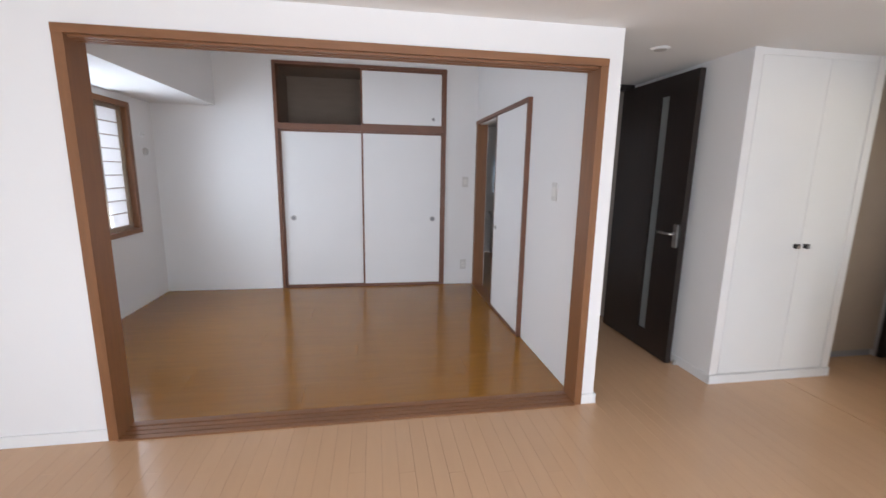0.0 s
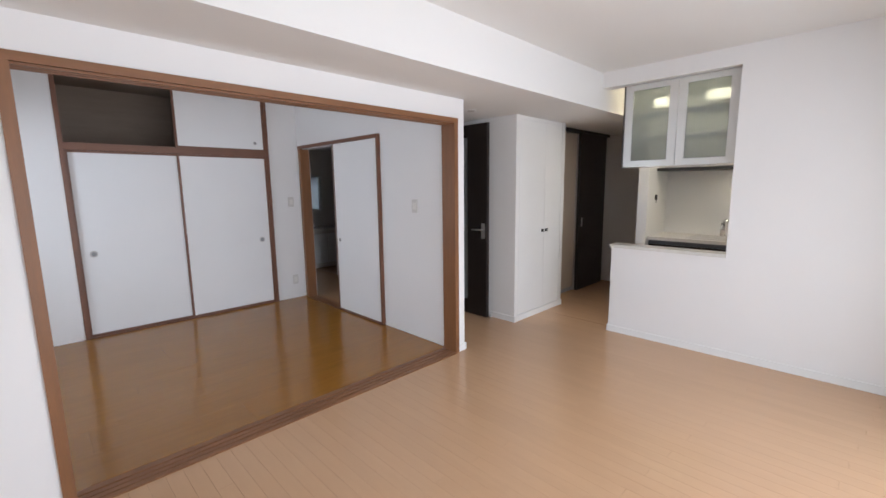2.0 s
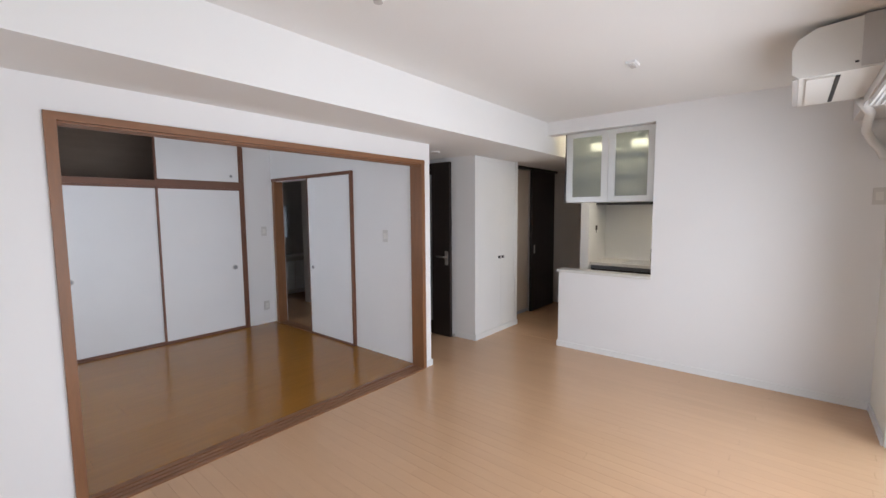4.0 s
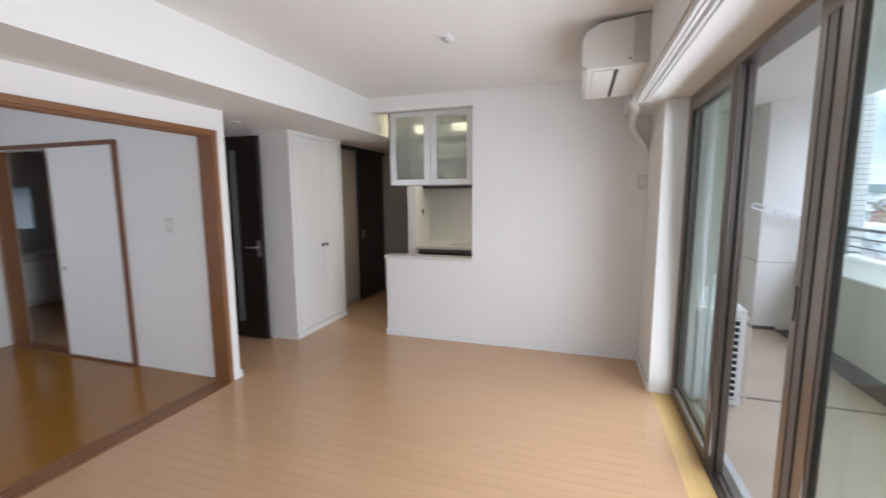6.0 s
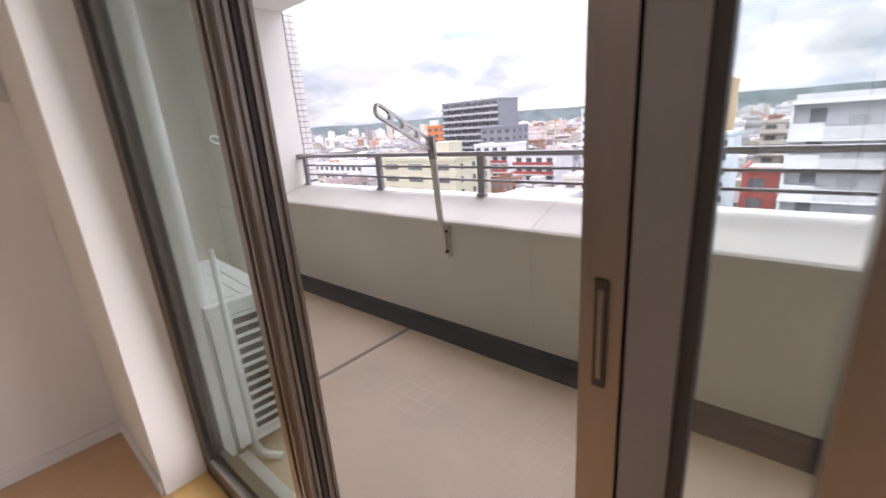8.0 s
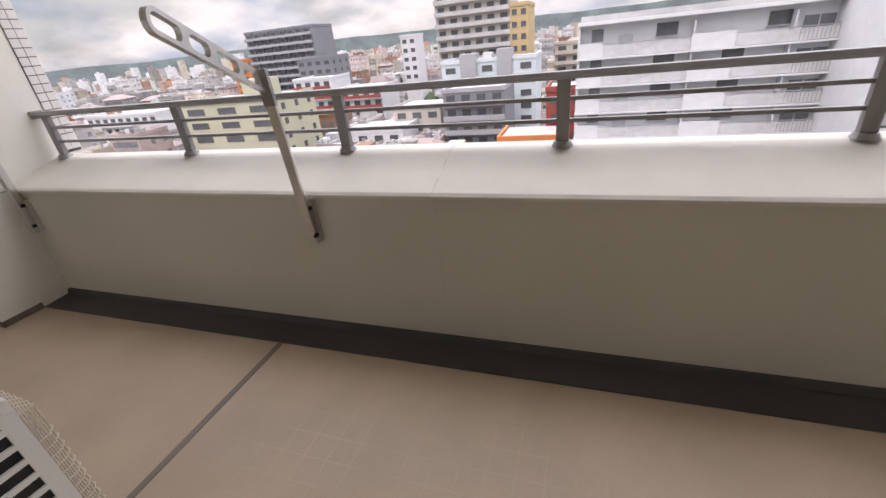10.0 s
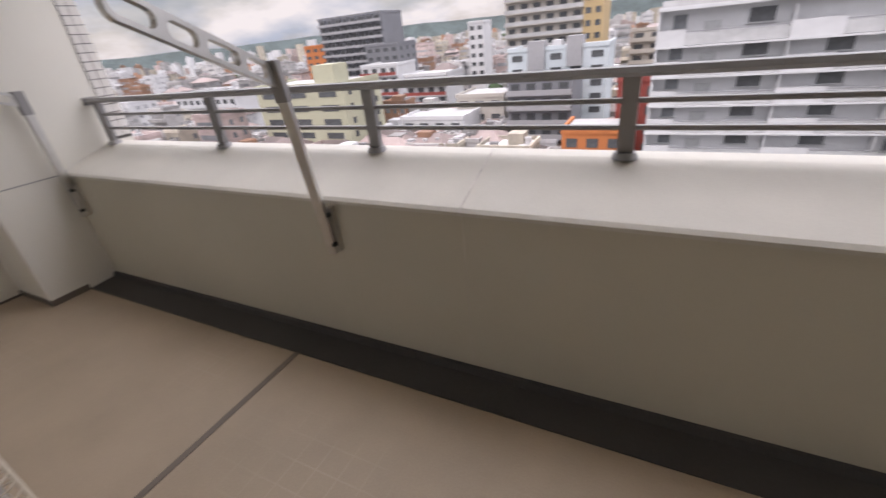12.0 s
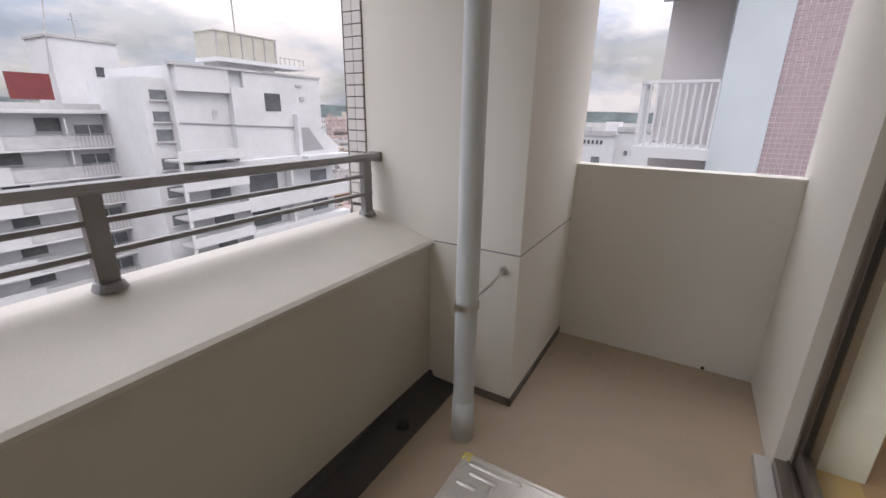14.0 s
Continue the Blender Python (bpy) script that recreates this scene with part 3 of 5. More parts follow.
def wall_plate(name, at, normal, w, h, label, category, holes):
    """A cover plate with rockers or slots; normal 'x-' or 'y-'."""
    x, y, z = at
    t = thing(name, at, label, category)

    def slab(d0, d1, u0, u1, z0, z1):
        return (x - d1, x - d0, y + u0, y + u1, z + z0, z + z1) if normal == "x-" else (x + u0, x + u1, y - d1, y - d0, z + z0, z + z1)
    part("plate", soft(boxes(slab(0, 0.008, -w / 2, w / 2, -h / 2, h / 2)), 0.003), PLATE, t)
    for a, b, c, d in holes:
        part("rocker", soft(boxes(slab(0.008, 0.012, a, b, c, d)), 0.001), ACWHITE, t)


wall_plate("light_switch", (1.113, 2.805, 1.237), "x-", 0.07, 0.12, "white rocker light switch on the white wall", "switch", [(-0.02, 0.02, -0.03, 0.03)])
wall_plate("light_switch", (0.985, 5.02, 1.24), "y-", 0.07, 0.12, "white rocker light switch beside the closet", "switch", [(-0.02, 0.02, -0.03, 0.03)])
wall_plate("wall_socket", (0.982, 5.02, 0.253), "y-", 0.07, 0.12, "white double socket low on the wall", "socket", [(-0.02, 0.02, 0.004, 0.03), (-0.02, 0.02, -0.03, -0.004)])

# ---- hall and passage ----
window_3 = thing("window_3", (2.22, 7.2, 0.98), "small frosted window with upright bars at the end of the hall", "window", kind="structure")
part("window_frame", boxes((1.88, 1.92, 7.11, 7.19, 0.98, 1.64), (2.52, 2.56, 7.11, 7.19, 0.98, 1.64), (1.92, 2.52, 7.11, 7.19, 0.98, 1.02), (1.92, 2.52, 7.11, 7.19, 1.60, 1.64)), ALUL, window_3)
part("pane", boxes((1.92, 2.52, 7.148, 7.152, 1.02, 1.60)), SLIT, window_3, "frosted glass pane")
for k in range(7):
    part("bar", tube([(1.98 + k * 0.08, 7.24, 0.98), (1.98 + k * 0.08, 7.24, 1.64)], 0.010, 8), ALUD, window_3)
low = thing("low_cabinet", (2.3, 6.9, 0), "low pale cabinet under the barred window", "cabinet")
part("top", soft(boxes((1.86, 2.94, 6.66, 7.09, 0.66, 0.70)), 0.004), COUNTER, low)
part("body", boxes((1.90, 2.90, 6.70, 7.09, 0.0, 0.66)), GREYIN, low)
for k in range(2):
    part("door", soft(boxes((1.91 + k * 0.50, 2.39 + k * 0.50, 6.68, 6.70, 0.08, 0.60)), 0.003), WHITE, low)

hd = thing("hall_door", (2.02, 3.13, 0), "dark espresso door with a narrow glass slit, standing open", "door")
part("leaf", soft(boxes((2.0, 2.04, 2.70, 2.965, 0.012, 2.04), (2.0, 2.04, 3.055, 3.545, 0.012, 2.04), (2.0, 2.04, 2.965, 3.055, 0.012, 0.17), (2.0, 2.04, 2.965, 3.055, 1.91, 2.04)), 0.002), BLACKWD, hd)
part("glass_slit", boxes((2.015, 2.025, 2.965, 3.055, 0.17, 1.91)), SLIT, hd, "frosted glass slit")
hnd = part("handle_plate", soft(boxes((1.990, 2.0, 2.725, 2.765, 0.86, 1.02)), 0.004), STEEL, hd, "satin steel backplate")
part("lever", soft(tube([(1.992, 2.745, 0.955), (1.95, 2.745, 0.955), (1.945, 2.75, 0.955), (1.945, 2.86, 0.955)], 0.0085), 0.001), STEEL, hnd, "satin steel lever", smooth=True)
part("hinge", tube([(2.045, 3.548, 1.75), (2.045, 3.548, 1.85)], 0.008), STEEL, hd)
stop_ = thing("door_stop", (2.075, 2.72, 0), "small metal door stop on the floor", "door stop")
part("peg", tube([(2.075, 2.70, 0.0), (2.075, 2.70, 0.03)], 0.014), STEEL, stop_)

cup = thing("hall_cupboard", (2.57, 2.42, 0), "white built-in cupboard with two flush doors and dark knobs", "cupboard")
for x0, x1 in ((2.165, 2.6355), (2.6385, 2.975)):
    part("door", soft(boxes((x0, x1, 2.412, 2.432, 0.065, 2.055)), 0.002), WHITE, cup)
part("plinth", boxes((2.165, 2.975, 2.418, 2.44, 0.0, 0.06)), WHITE, cup)
part("head_trim", boxes((2.165, 2.975, 2.416, 2.44, 2.058, 2.094)), WHITE, cup)
for x in (2.60, 2.675):
    k = part("knob", soft(boxes((x - 0.014, x + 0.014, 2.390, 2.412, 0.908, 0.936)), 0.003), BLACK, cup, "square dark metal knob")
    part("cap", boxes((x - 0.009, x + 0.009, 2.388, 2.3905, 0.913, 0.931)), STEEL, k)

dl = thing("downlight", (1.61, 2.57, L), "small round recessed ceiling downlight, switched off", "ceiling light")
bm = bmesh.new()
bmesh.ops.create_cone(bm, cap_ends=True, segments=28, radius1=0.045, radius2=0.055, depth=0.008, matrix=Matrix.Translation((1.61, 2.57, L - 0.004)))
part("rim", bm, WHITE, dl)
bm = bmesh.new()
bmesh.ops.create_cone(bm, cap_ends=True, segments=24, radius1=0.034, radius2=0.036, depth=0.004, matrix=Matrix.Translation((1.61, 2.57, L - 0.0095)))
part("lens", bm, ACGREY, dl)

sd = thing("washroom_sliding_door", (4.1, 2.585, 0), "dark espresso sliding door slid open along the passage", "door")
part("leaf", soft(boxes((3.74, 4.47, 2.57, 2.605, 0.01, 2.06)), 0.002), BLACKWD, sd)
part("top_rail", soft(boxes((3.04, 4.55, 2.56, 2.62, 2.06, 2.094)), 0.002), BLACKWD, sd)
part("recessed_pull", soft(boxes((3.80, 3.83, 2.565, 2.571, 0.86, 0.98)), 0.002), STEEL, sd, "small steel recessed pull")
# panel added near the doorway to catch passage light, in place of the interior
bath = thing("washroom_stand_in", (3.45, 3.0, 0), "beige panel added in the doorway, standing in for the washroom interior", "cabinet")
part("front", soft(boxes((3.08, 3.74, 2.63, 2.67, 0.06, 2.05)), 0.003), mat("beige_stand_in", (0.40, 0.32, 0.25), 0.5, var=0.06, scale=4), bath)
part("plinth", boxes((3.08, 3.74, 2.65, 2.69, 0.0, 0.06)), C_MID, bath)

# ---- kitchen ----
ct = thing("hatch_counter", (2.59, 1.15, 0.82), "pale laminate serving counter on the half wall", "counter")
part("top", soft(boxes((2.508, 2.672, 0.692, 1.62, 0.82, 0.848)), 0.004), COUNTER, ct)

hc = thing("hatch_wall_cabinet", (2.75, 1.13, 1.56), "hanging cabinet with two frosted glass doors", "cabinet")
part("body", boxes((2.63, 2.90, 0.70, 0.716, 1.562, 2.28), (2.63, 2.90, 1.556, 1.572, 1.562, 2.28), (2.63, 2.90, 0.716, 1.556, 1.562, 1.578), (2.63, 2.90, 0.716, 1.556, 2.264, 2.28)), WHITE, hc)
part("back_glass", boxes((2.892, 2.898, 0.716, 1.556, 1.578, 2.264)), FROST, hc)
part("shelf", boxes((2.630, 2.885, 0.716, 1.556, 1.79, 1.82)), WHITE, hc)
part("shelf", boxes((2.630, 2.885, 0.716, 1.556, 2.00, 2.03)), WHITE, hc)
part("side_edge", boxes((2.602, 2.90, 1.5725, 1.585, 1.562, 2.28)), BLACKWD, hc)
for y0, y1 in ((0.70, 1.134), (1.138, 1.572)):
    dr = part("door_frame", soft(boxes((2.606, 2.628, y0, y0 + 0.066, 1.565, 2.278), (2.606, 2.628, y1 - 0.066, y1, 1.565, 2.278), (2.606, 2.628, y0 + 0.066, y1 - 0.066, 1.565, 1.618), (2.606, 2.628, y0 + 0.066, y1 - 0.066, 2.232, 2.278)), 0.002), ALUL, hc, "pale aluminium door frame")
    part("pane", boxes((2.614, 2.619, y0 + 0.064, y1 - 0.064, 1.616, 2.234)), FROST, dr, "frosted glass pane")

ku = thing("kitchen_base_unit", (3.62, 0.55, 0), "kitchen base unit with dark fronts and a pale worktop", "kitchen unit")
part("carcass", boxes((3.40, 3.90, -0.48, 1.575, 0.0, 0.815)), C_GREY, ku)
for k in range(4):
    y0 = -0.47 + k * 0.511
    fr = part("drawer_front", soft(boxes((3.375, 3.40, y0, y0 + 0.505, 0.10, 0.77)), 0.002), BLACKWD, ku)
    part("bar_handle", tube([(3.358, y0 + 0.1, 0.73), (3.358, y0 + 0.4, 0.73)], 0.006), STEEL, fr)
wt = part("worktop", soft(boxes((3.35, 3.903, -0.48, 1.577, 0.815, 0.85)), 0.004), COUNTER, ku, "pale laminate worktop")
part("sink_rim", soft(boxes((3.42, 3.80, 0.55, 0.57, 0.85, 0.856), (3.42, 3.80, 1.20, 1.22, 0.85, 0.856), (3.42, 3.44, 0.57, 1.20, 0.85, 0.856), (3.78, 3.80, 0.57, 1.20, 0.85, 0.856)), 0.002), STEEL, wt, "steel sink rim")
part("sink_bowl", boxes((3.44, 3.78, 0.57, 1.20, 0.8505, 0.852)), STEEL, wt)
fa = thing("kitchen_tap", (3.78, 0.98, 0.85), "chrome mixer tap beside the sink", "tap")
part("body", soft(tube([(3.82, 0.98, 0.85), (3.82, 0.98, 0.99)], 0.024, 16), 0.003), CHROME, fa, smooth=True)
part("spout", tube([(3.82, 0.98, 0.96), (3.76, 0.96, 1.02), (3.68, 0.93, 1.035), (3.62, 0.91, 1.02)], 0.014, 12), CHROME, fa, smooth=True)
part("lever", soft(boxes((3.72, 3.83, 0.972, 0.988, 1.0, 1.012)), 0.003), CHROME, fa)
kw = thing("kitchen_wall_cabinet", (3.73, 0.5, 1.56), "white kitchen wall cabinets with a dark underside", "cabinet")
part("body", boxes((3.56, 3.90, -0.48, 1.575, 1.575, 2.30)), WHITE, kw)
for k in range(4):
    y0 = -0.47 + k * 0.511
    part("door", soft(boxes((3.54, 3.56, y0, y0 + 0.507, 1.58, 2.295)), 0.002), WHITE, kw)
part("underside", boxes((3.535, 3.90, -0.48, 1.575, 1.545, 1.575)), BLACK, kw)
rp = thing("water_heater_remote", (3.55, 1.58, 1.27), "small black wall control in the kitchen", "control panel")
part("case", soft(boxes((3.535, 3.565, 1.566, 1.58, 1.235, 1.29)), 0.003), BLACK, rp)
part("cord", tube([(3.55, 1.574, 1.235), (3.55, 1.574, 1.20)], 0.003, 6), BLACK, rp)
kl = thing("kitchen_ceiling_light", (3.15, 0.9, H), "slim warm ceiling light in the kitchen", "ceiling light")
part("housing", soft(boxes((3.08, 3.22, 0.74, 1.54, H - 0.04, H)), 0.004), WHITE, kl)
glow = bpy.data.materials.new("warm_tube")
glow.use_nodes = True
glow.node_tree.nodes["Principled BSDF"].inputs["Emission Color"].default_value = (1.0, 0.90, 0.62, 1)
glow.node_tree.nodes["Principled BSDF"].inputs["Emission Strength"].default_value = 8.0
for y in (0.82, 1.26):
    part("tube", tube([(3.15, y, 2.20), (3.15, y + 0.24, 2.20)], 0.045, 14), glow, kl, "warm glowing tube", smooth=True)
    part("tube_clip", boxes((3.14, 3.16, y + 0.11, y + 0.13, 2.24, H - 0.04)), WHITE, kl)

# ---- ceiling fittings, air conditioner, curtain rails ----
sm = thing("smoke_detector", (-0.44, 1.12, H), "small round white ceiling detector", "smoke detector")
bm = bmesh.new()
bmesh.ops.create_cone(bm, cap_ends=True, segments=28, radius1=0.042, radius2=0.05, depth=0.02, matrix=Matrix.Translation((-0.44, 1.12, H - 0.01)))
part("base", bm, WHITE, sm)
bm = bmesh.new()
bmesh.ops.create_cone(bm, cap_ends=True, segments=20, radius1=0.02, radius2=0.028, depth=0.022, matrix=Matrix.Translation((-0.44, 1.12, H - 0.031)))
part("sensor", bm, ACGREY, sm)
cs = thing("ceiling_lamp_socket", (1.2, 0.53, H), "white ceiling rose without a lamp", "ceiling fitting")
part("plate", soft(boxes((1.15, 1.25, 0.50, 0.56, H - 0.014, H)), 0.004), WHITE, cs)
part("clip", soft(boxes((1.17, 1.23, 0.515, 0.545, H - 0.028, H - 0.014)), 0.003), ACGREY, cs)

ac = thing("air_conditioner", (1.6, -0.45, 2.15), "white wall air conditioner above the balcony window", "air conditioner")
prof = [(-0.609, 2.155), (-0.30, 2.150), (-0.270, 2.175), (-0.265, 2.30), (-0.285, 2.345), (-0.36, 2.388), (-0.530, 2.402), (-0.530, 2.165), (-0.609, 2.165)]
part("body", soft(prism(prof, "x", 1.20, 1.98), 0.008, 3), ACWHITE, ac, smooth=False)
part("back_plate", soft(boxes((1.194, 1.986, -0.6095, -0.5295, 2.166, 2.408)), 0.006), ACGREY, ac, "grey mounting section")
part("front_grille", soft(boxes((1.215, 1.965, -0.296, -0.274, 2.1475, 2.153)), 0.002), ACGREY, ac)
part("outlet_slot", boxes((1.26, 1.92, -0.462, -0.444, 2.146, 2.1525)), BLACK, ac, "dark outlet slot")
part("louver", soft(boxes((1.24, 1.94, -0.440, -0.330, 2.143, 2.150)), 0.002), ACWHITE, ac)
part("lamp_lens", boxes((1.1985, 1.2005, -0.522, -0.508, 2.185, 2.195)), BLACK, ac)
dct = thing("pipe_cover", (2.2, -0.55, 1.9), "beige air conditioner pipe cover on the wall", "pipe cover")
part("duct", soft(tube([(1.95, -0.60, 2.135), (2.10, -0.66, 2.075), (2.22, -0.66, 2.055), (2.38, -0.67, 2.01), (2.46, -0.71, 1.94), (2.485, -0.76, 1.88), (2.485, -0.78, 1.82)], 0.026, 12), 0.001), CEILPAPER, dct, smooth=True)
wall_plate("wall_socket", (2.53, -0.777, 1.56), "x-", 0.07, 0.12, "white socket high on the wall under the air conditioner", "socket", [(-0.02, 0.02, -0.03, 0.03)])
for y in (-0.634, -0.684):
    cr = thing("curtain_rail", (0.1, y, 2.10), "white metal curtain rail above the balcony window", "curtain rail", "curtain rails above the window")
    part("track", prism([(y - 0.016, 2.062), (y - 0.005, 2.062), (y - 0.005, 2.077), (y + 0.005, 2.077), (y + 0.005, 2.062), (y + 0.016, 2.062), (y + 0.016, 2.092), (y - 0.016, 2.092)], "x", -1.75, 1.74), WHITE, cr)
    part("end_cap", soft(boxes((1.74, 1.755, y - 0.018, y + 0.018, 2.059, 2.095)), 0.003), ACWHITE, cr)
    for x in (-1.6, -0.8, 0.0, 0.8, 1.65):
        part("bracket", boxes((x - 0.012, x + 0.012, y - 0.012, y + 0.012, 2.092, 2.10)), WHITE, cr)

# ---- balcony window ----
window_2 = thing("window_2", (0.15, -1.0, 0), "wide balcony sliding window with brown-grey aluminium frame, one leaf open", "window", kind="structure")
part("sill_board", soft(boxes((-1.62, 1.912, -0.965, -0.832, -0.03, 0.0)), 0.002), YSILL, window_2, "yellow wooden inner sill")
part("bottom_track", boxes((-1.62, 1.912, -1.09, -0.967, -0.06, -0.012), (-1.62, 1.912, -0.980, -0.974, -0.012, 0.006), (-1.62, 1.912, -1.014, -1.008, -0.012, 0.002), (-1.62, 1.912, -1.048, -1.042, -0.012, -0.002)), ALU, window_2)
part("outer_sill", soft(boxes((-1.66, 1.95, -1.15, -1.092, -0.085, -0.05)), 0.004), ALUL, window_2, "pale outer sill")
part("head_frame", boxes((-1.62, 1.912, -1.085, -0.967, 2.06, 2.103)), ALU, window_2)
part("side_frame", boxes((1.889, 1.9115, -1.040, -0.967, -0.012, 2.06)), ALU, window_2)
part("frame_lip", boxes((1.880, 1.889, -1.004, -0.999, -0.012, 2.06)), BEADM, window_2)
part("side_frame", boxes((-1.6195, -1.596, -1.040, -0.967, -0.012, 2.06)), ALU, window_2)
part("side_lining", boxes((1.905, 1.9115, -0.966, -0.818, 0.0, 2.1)), WHITE, window_2)


def leaf_(x0, x1, y, w0, w1, label="", t=0.034):
    """A sliding leaf: two stiles, two rails and a pane."""
    lf = part("leaf_rail", boxes((x0 + w0, x1 - w1, y - t / 2, y + t / 2, 0.0, 0.075), (x0 + w0, x1 - w1, y - t / 2, y + t / 2, 2.005, 2.06)), ALU, window_2, label)
    part("stile", soft(boxes((x0, x0 + w0, y - t / 2, y + t / 2, 0.0, 2.06)), 0.003), ALU, lf)
    part("stile", soft(boxes((x1 - w1, x1, y - t / 2, y + t / 2, 0.0, 2.06)), 0.003), ALU, lf)
    part("gasket", boxes((x0 + w0, x0 + w0 + 0.006, y - 0.01, y + 0.01, 0.075, 2.005), (x1 - w1 - 0.006, x1 - w1, y - 0.01, y + 0.01, 0.075, 2.005)), ALUD, lf)
    pn = part("pane", boxes((x0 + w0 - 0.004, x1 - w1 + 0.004, y - 0.003, y + 0.003, 0.07, 2.01)), GLASS, lf)
    pn.visible_shadow = False
    return lf


la = leaf_(1.004, 1.889, -1.027, 0.074, 0.014, t=0.028)
lb = leaf_(1.014, 1.889, -0.985, 0.084, 0.03, t=0.026)
for y0, y1 in ((-1.040, -1.032), (-1.022, -1.014)):
    part("interlock_rib", boxes((0.996, 1.004, y0, y1, 0.0, 2.055)), ALU, la)
for y0, y1 in ((-0.998, -0.990), (-0.981, -0.973)):
    part("interlock_rib", boxes((1.005, 1.014, y0, y1, 0.0, 2.055)), ALU, lb)
part("weather_strip", boxes((1.000, 1.08, -1.010, -1.001, 0.0, 2.055)), ALUD, lb)
part("face_rib", boxes((1.026, 1.034, -0.972, -0.964, 0.0, 2.055)), ALU, lb)
part("face_rib", boxes((1.052, 1.060, -0.972, -0.964, 0.0, 2.055)), ALU, lb)
part("face_groove", boxes((1.0605, 1.066, -0.9722, -0.9705, 0.0, 2.055)), ALUD, lb)
lc = leaf_(-0.56, 0.345, -1.008, 0.06, 0.043)
part("glazing_bead", boxes((0.252, 0.2985, -1.022, -0.994, 0.075, 2.005)), mat("bead_grey", (0.20, 0.195, 0.195), 0.45, var=0.08), lc)
part("glazing_seal", boxes((0.299, 0.3015, -1.018, -0.998, 0.075, 2.005)), ALUD, lc)
part("glazing_edge", boxes((0.238, 0.2515, -1.018, -0.998, 0.075, 2.005)), ALUD, lc)
hl = part("recessed_handle", soft(boxes((0.316, 0.329, -0.9915, -0.988, 1.025, 1.145)), 0.003), ALUD, lc, "dark recessed pull")
part("inner_slot", boxes((0.320, 0.325, -0.9885, -0.987, 1.035, 1.135)), ALU, hl)
ld = leaf_(-0.75, 0.147, -0.974, 0.06, 0.056)
part("glazing_bead", boxes((0.074, 0.0905, -0.986, -0.962, 0.075, 2.005)), BEADM, ld)
part("glazing_seal", boxes((0.068, 0.074, -0.984, -0.964, 0.075, 2.005)), ALUD, ld)
le = leaf_(-1.596, -0.70, -1.014, 0.022, 0.06, t=0.028)

# ---- balcony ----
XR, XL = -2.355, 4.68
structure("balcony_floor", boxes((XR - 0.1, XL + 0.1, -2.70, -1.0, ZB - 0.2, ZB)), VINYL, "beige balcony vinyl floor with faint square pattern", "floor")
par = structure("balcony_parapet", prism([(-2.655, ZB), (-2.655, 0.672), (-2.648, 0.688), (-2.655, 0.695), (-2.98, 0.803), (-3.035, 0.812), (-3.05, 0.79), (-3.05, -0.6), (-2.70, -0.6), (-2.70, ZB)], "x", XR - 0.1, XL + 0.1), STUCCO, "rendered balcony parapet, shade put into its grey-beige colour", "parapet")
structure("parapet_cap", prism([(-2.636, 0.676), (-2.636, 0.690), (-2.65, 0.702), (-2.98, 0.809), (-3.04, 0.818), (-3.05, 0.812), (-2.98, 0.803), (-2.655, 0.695)], "x", -1.453, 4.215), CAPM, "pale sloping parapet coping", "coping")
structure("balcony_skirting", prism([(-2.655, ZB), (-2.47, ZB), (-2.47, ZB + 0.006), (-2.55, ZB + 0.010), (-2.628, ZB + 0.014), (-2.637, ZB + 0.042), (-2.655, ZB + 0.045)], "x", -1.455, 4.215), GUTTER, "dark waterproofed gutter along the parapet", "gutter")
structure("pilaster_west", soft(boxes((XR - 0.1, -1.455, -3.165, -2.178, ZB - 0.1, 2.46)), 0.016, 3), STUCCOL, "pale rendered corner column of the balcony", "column")
structure("pilaster_east", soft(boxes((4.22, XL + 0.1, -3.165, -2.245, ZB - 0.1, 2.46)), 0.016, 3), STUCCOL, "pale rendered corner column of the balcony", "column")
structure("balcony_wall_west", soft(boxes((XR - 0.12, XR, -2.178, -1.09, ZB - 0.1, 1.012)), 0.004), STUCCOL, "rendered low end wall of the balcony", "wall")
structure("end_wall_cap", soft(boxes((XR - 0.13, XR + 0.008, -2.178, -1.09, 1.012, 1.035)), 0.006), STUCCOL, "pale coping on the end wall", "coping")
structure("balcony_wall_east", boxes((XL, XL + 0.12, -2.245, -1.09, ZB - 0.1, 2.46)), STUCCOL, "pale rendered end wall of the balcony", "wall")
structure("balcony_ceiling", boxes((XR - 0.12, XL + 0.12, -3.05, -1.09, 2.45, 2.66)), STUCCOL, "pale underside of the balcony above", "ceiling")
structure("column_joint", boxes((-1.4548, -1.4525, -2.636, -2.1775, 0.698, 0.704), (-2.355, -1.4525, -2.1777, -2.176, 0.698, 0.704), (4.2175, 4.2202, -2.63, -2.243, 0.685, 0.691), (4.2175, 4.68, -2.2452, -2.2425, 0.685, 0.691)), C_MID, "fine construction joint on the columns", "joint")
structure("column_skirting", boxes((-1.454, -1.447, -2.47, -2.17, ZB, ZB + 0.042), (-2.355, -1.447, -2.1775, -2.170, ZB, ZB + 0.042), (4.212, 4.219, -2.47, -2.238, ZB, ZB + 0.042), (4.212, 4.68, -2.2445, -2.238, ZB, ZB + 0.042), (4.673, 4.679, -2.238, -1.1, ZB, ZB + 0.015)), SKIRT, "thin dark skirting at the column feet", "skirting")
structure("parapet_joint", boxes((1.336, 1.339, -2.6572, -2.6535, -0.05, 0.676)), mat("joint_filler", (0.58, 0.54, 0.485), 0.8), "fine joint in the parapet", "joint")
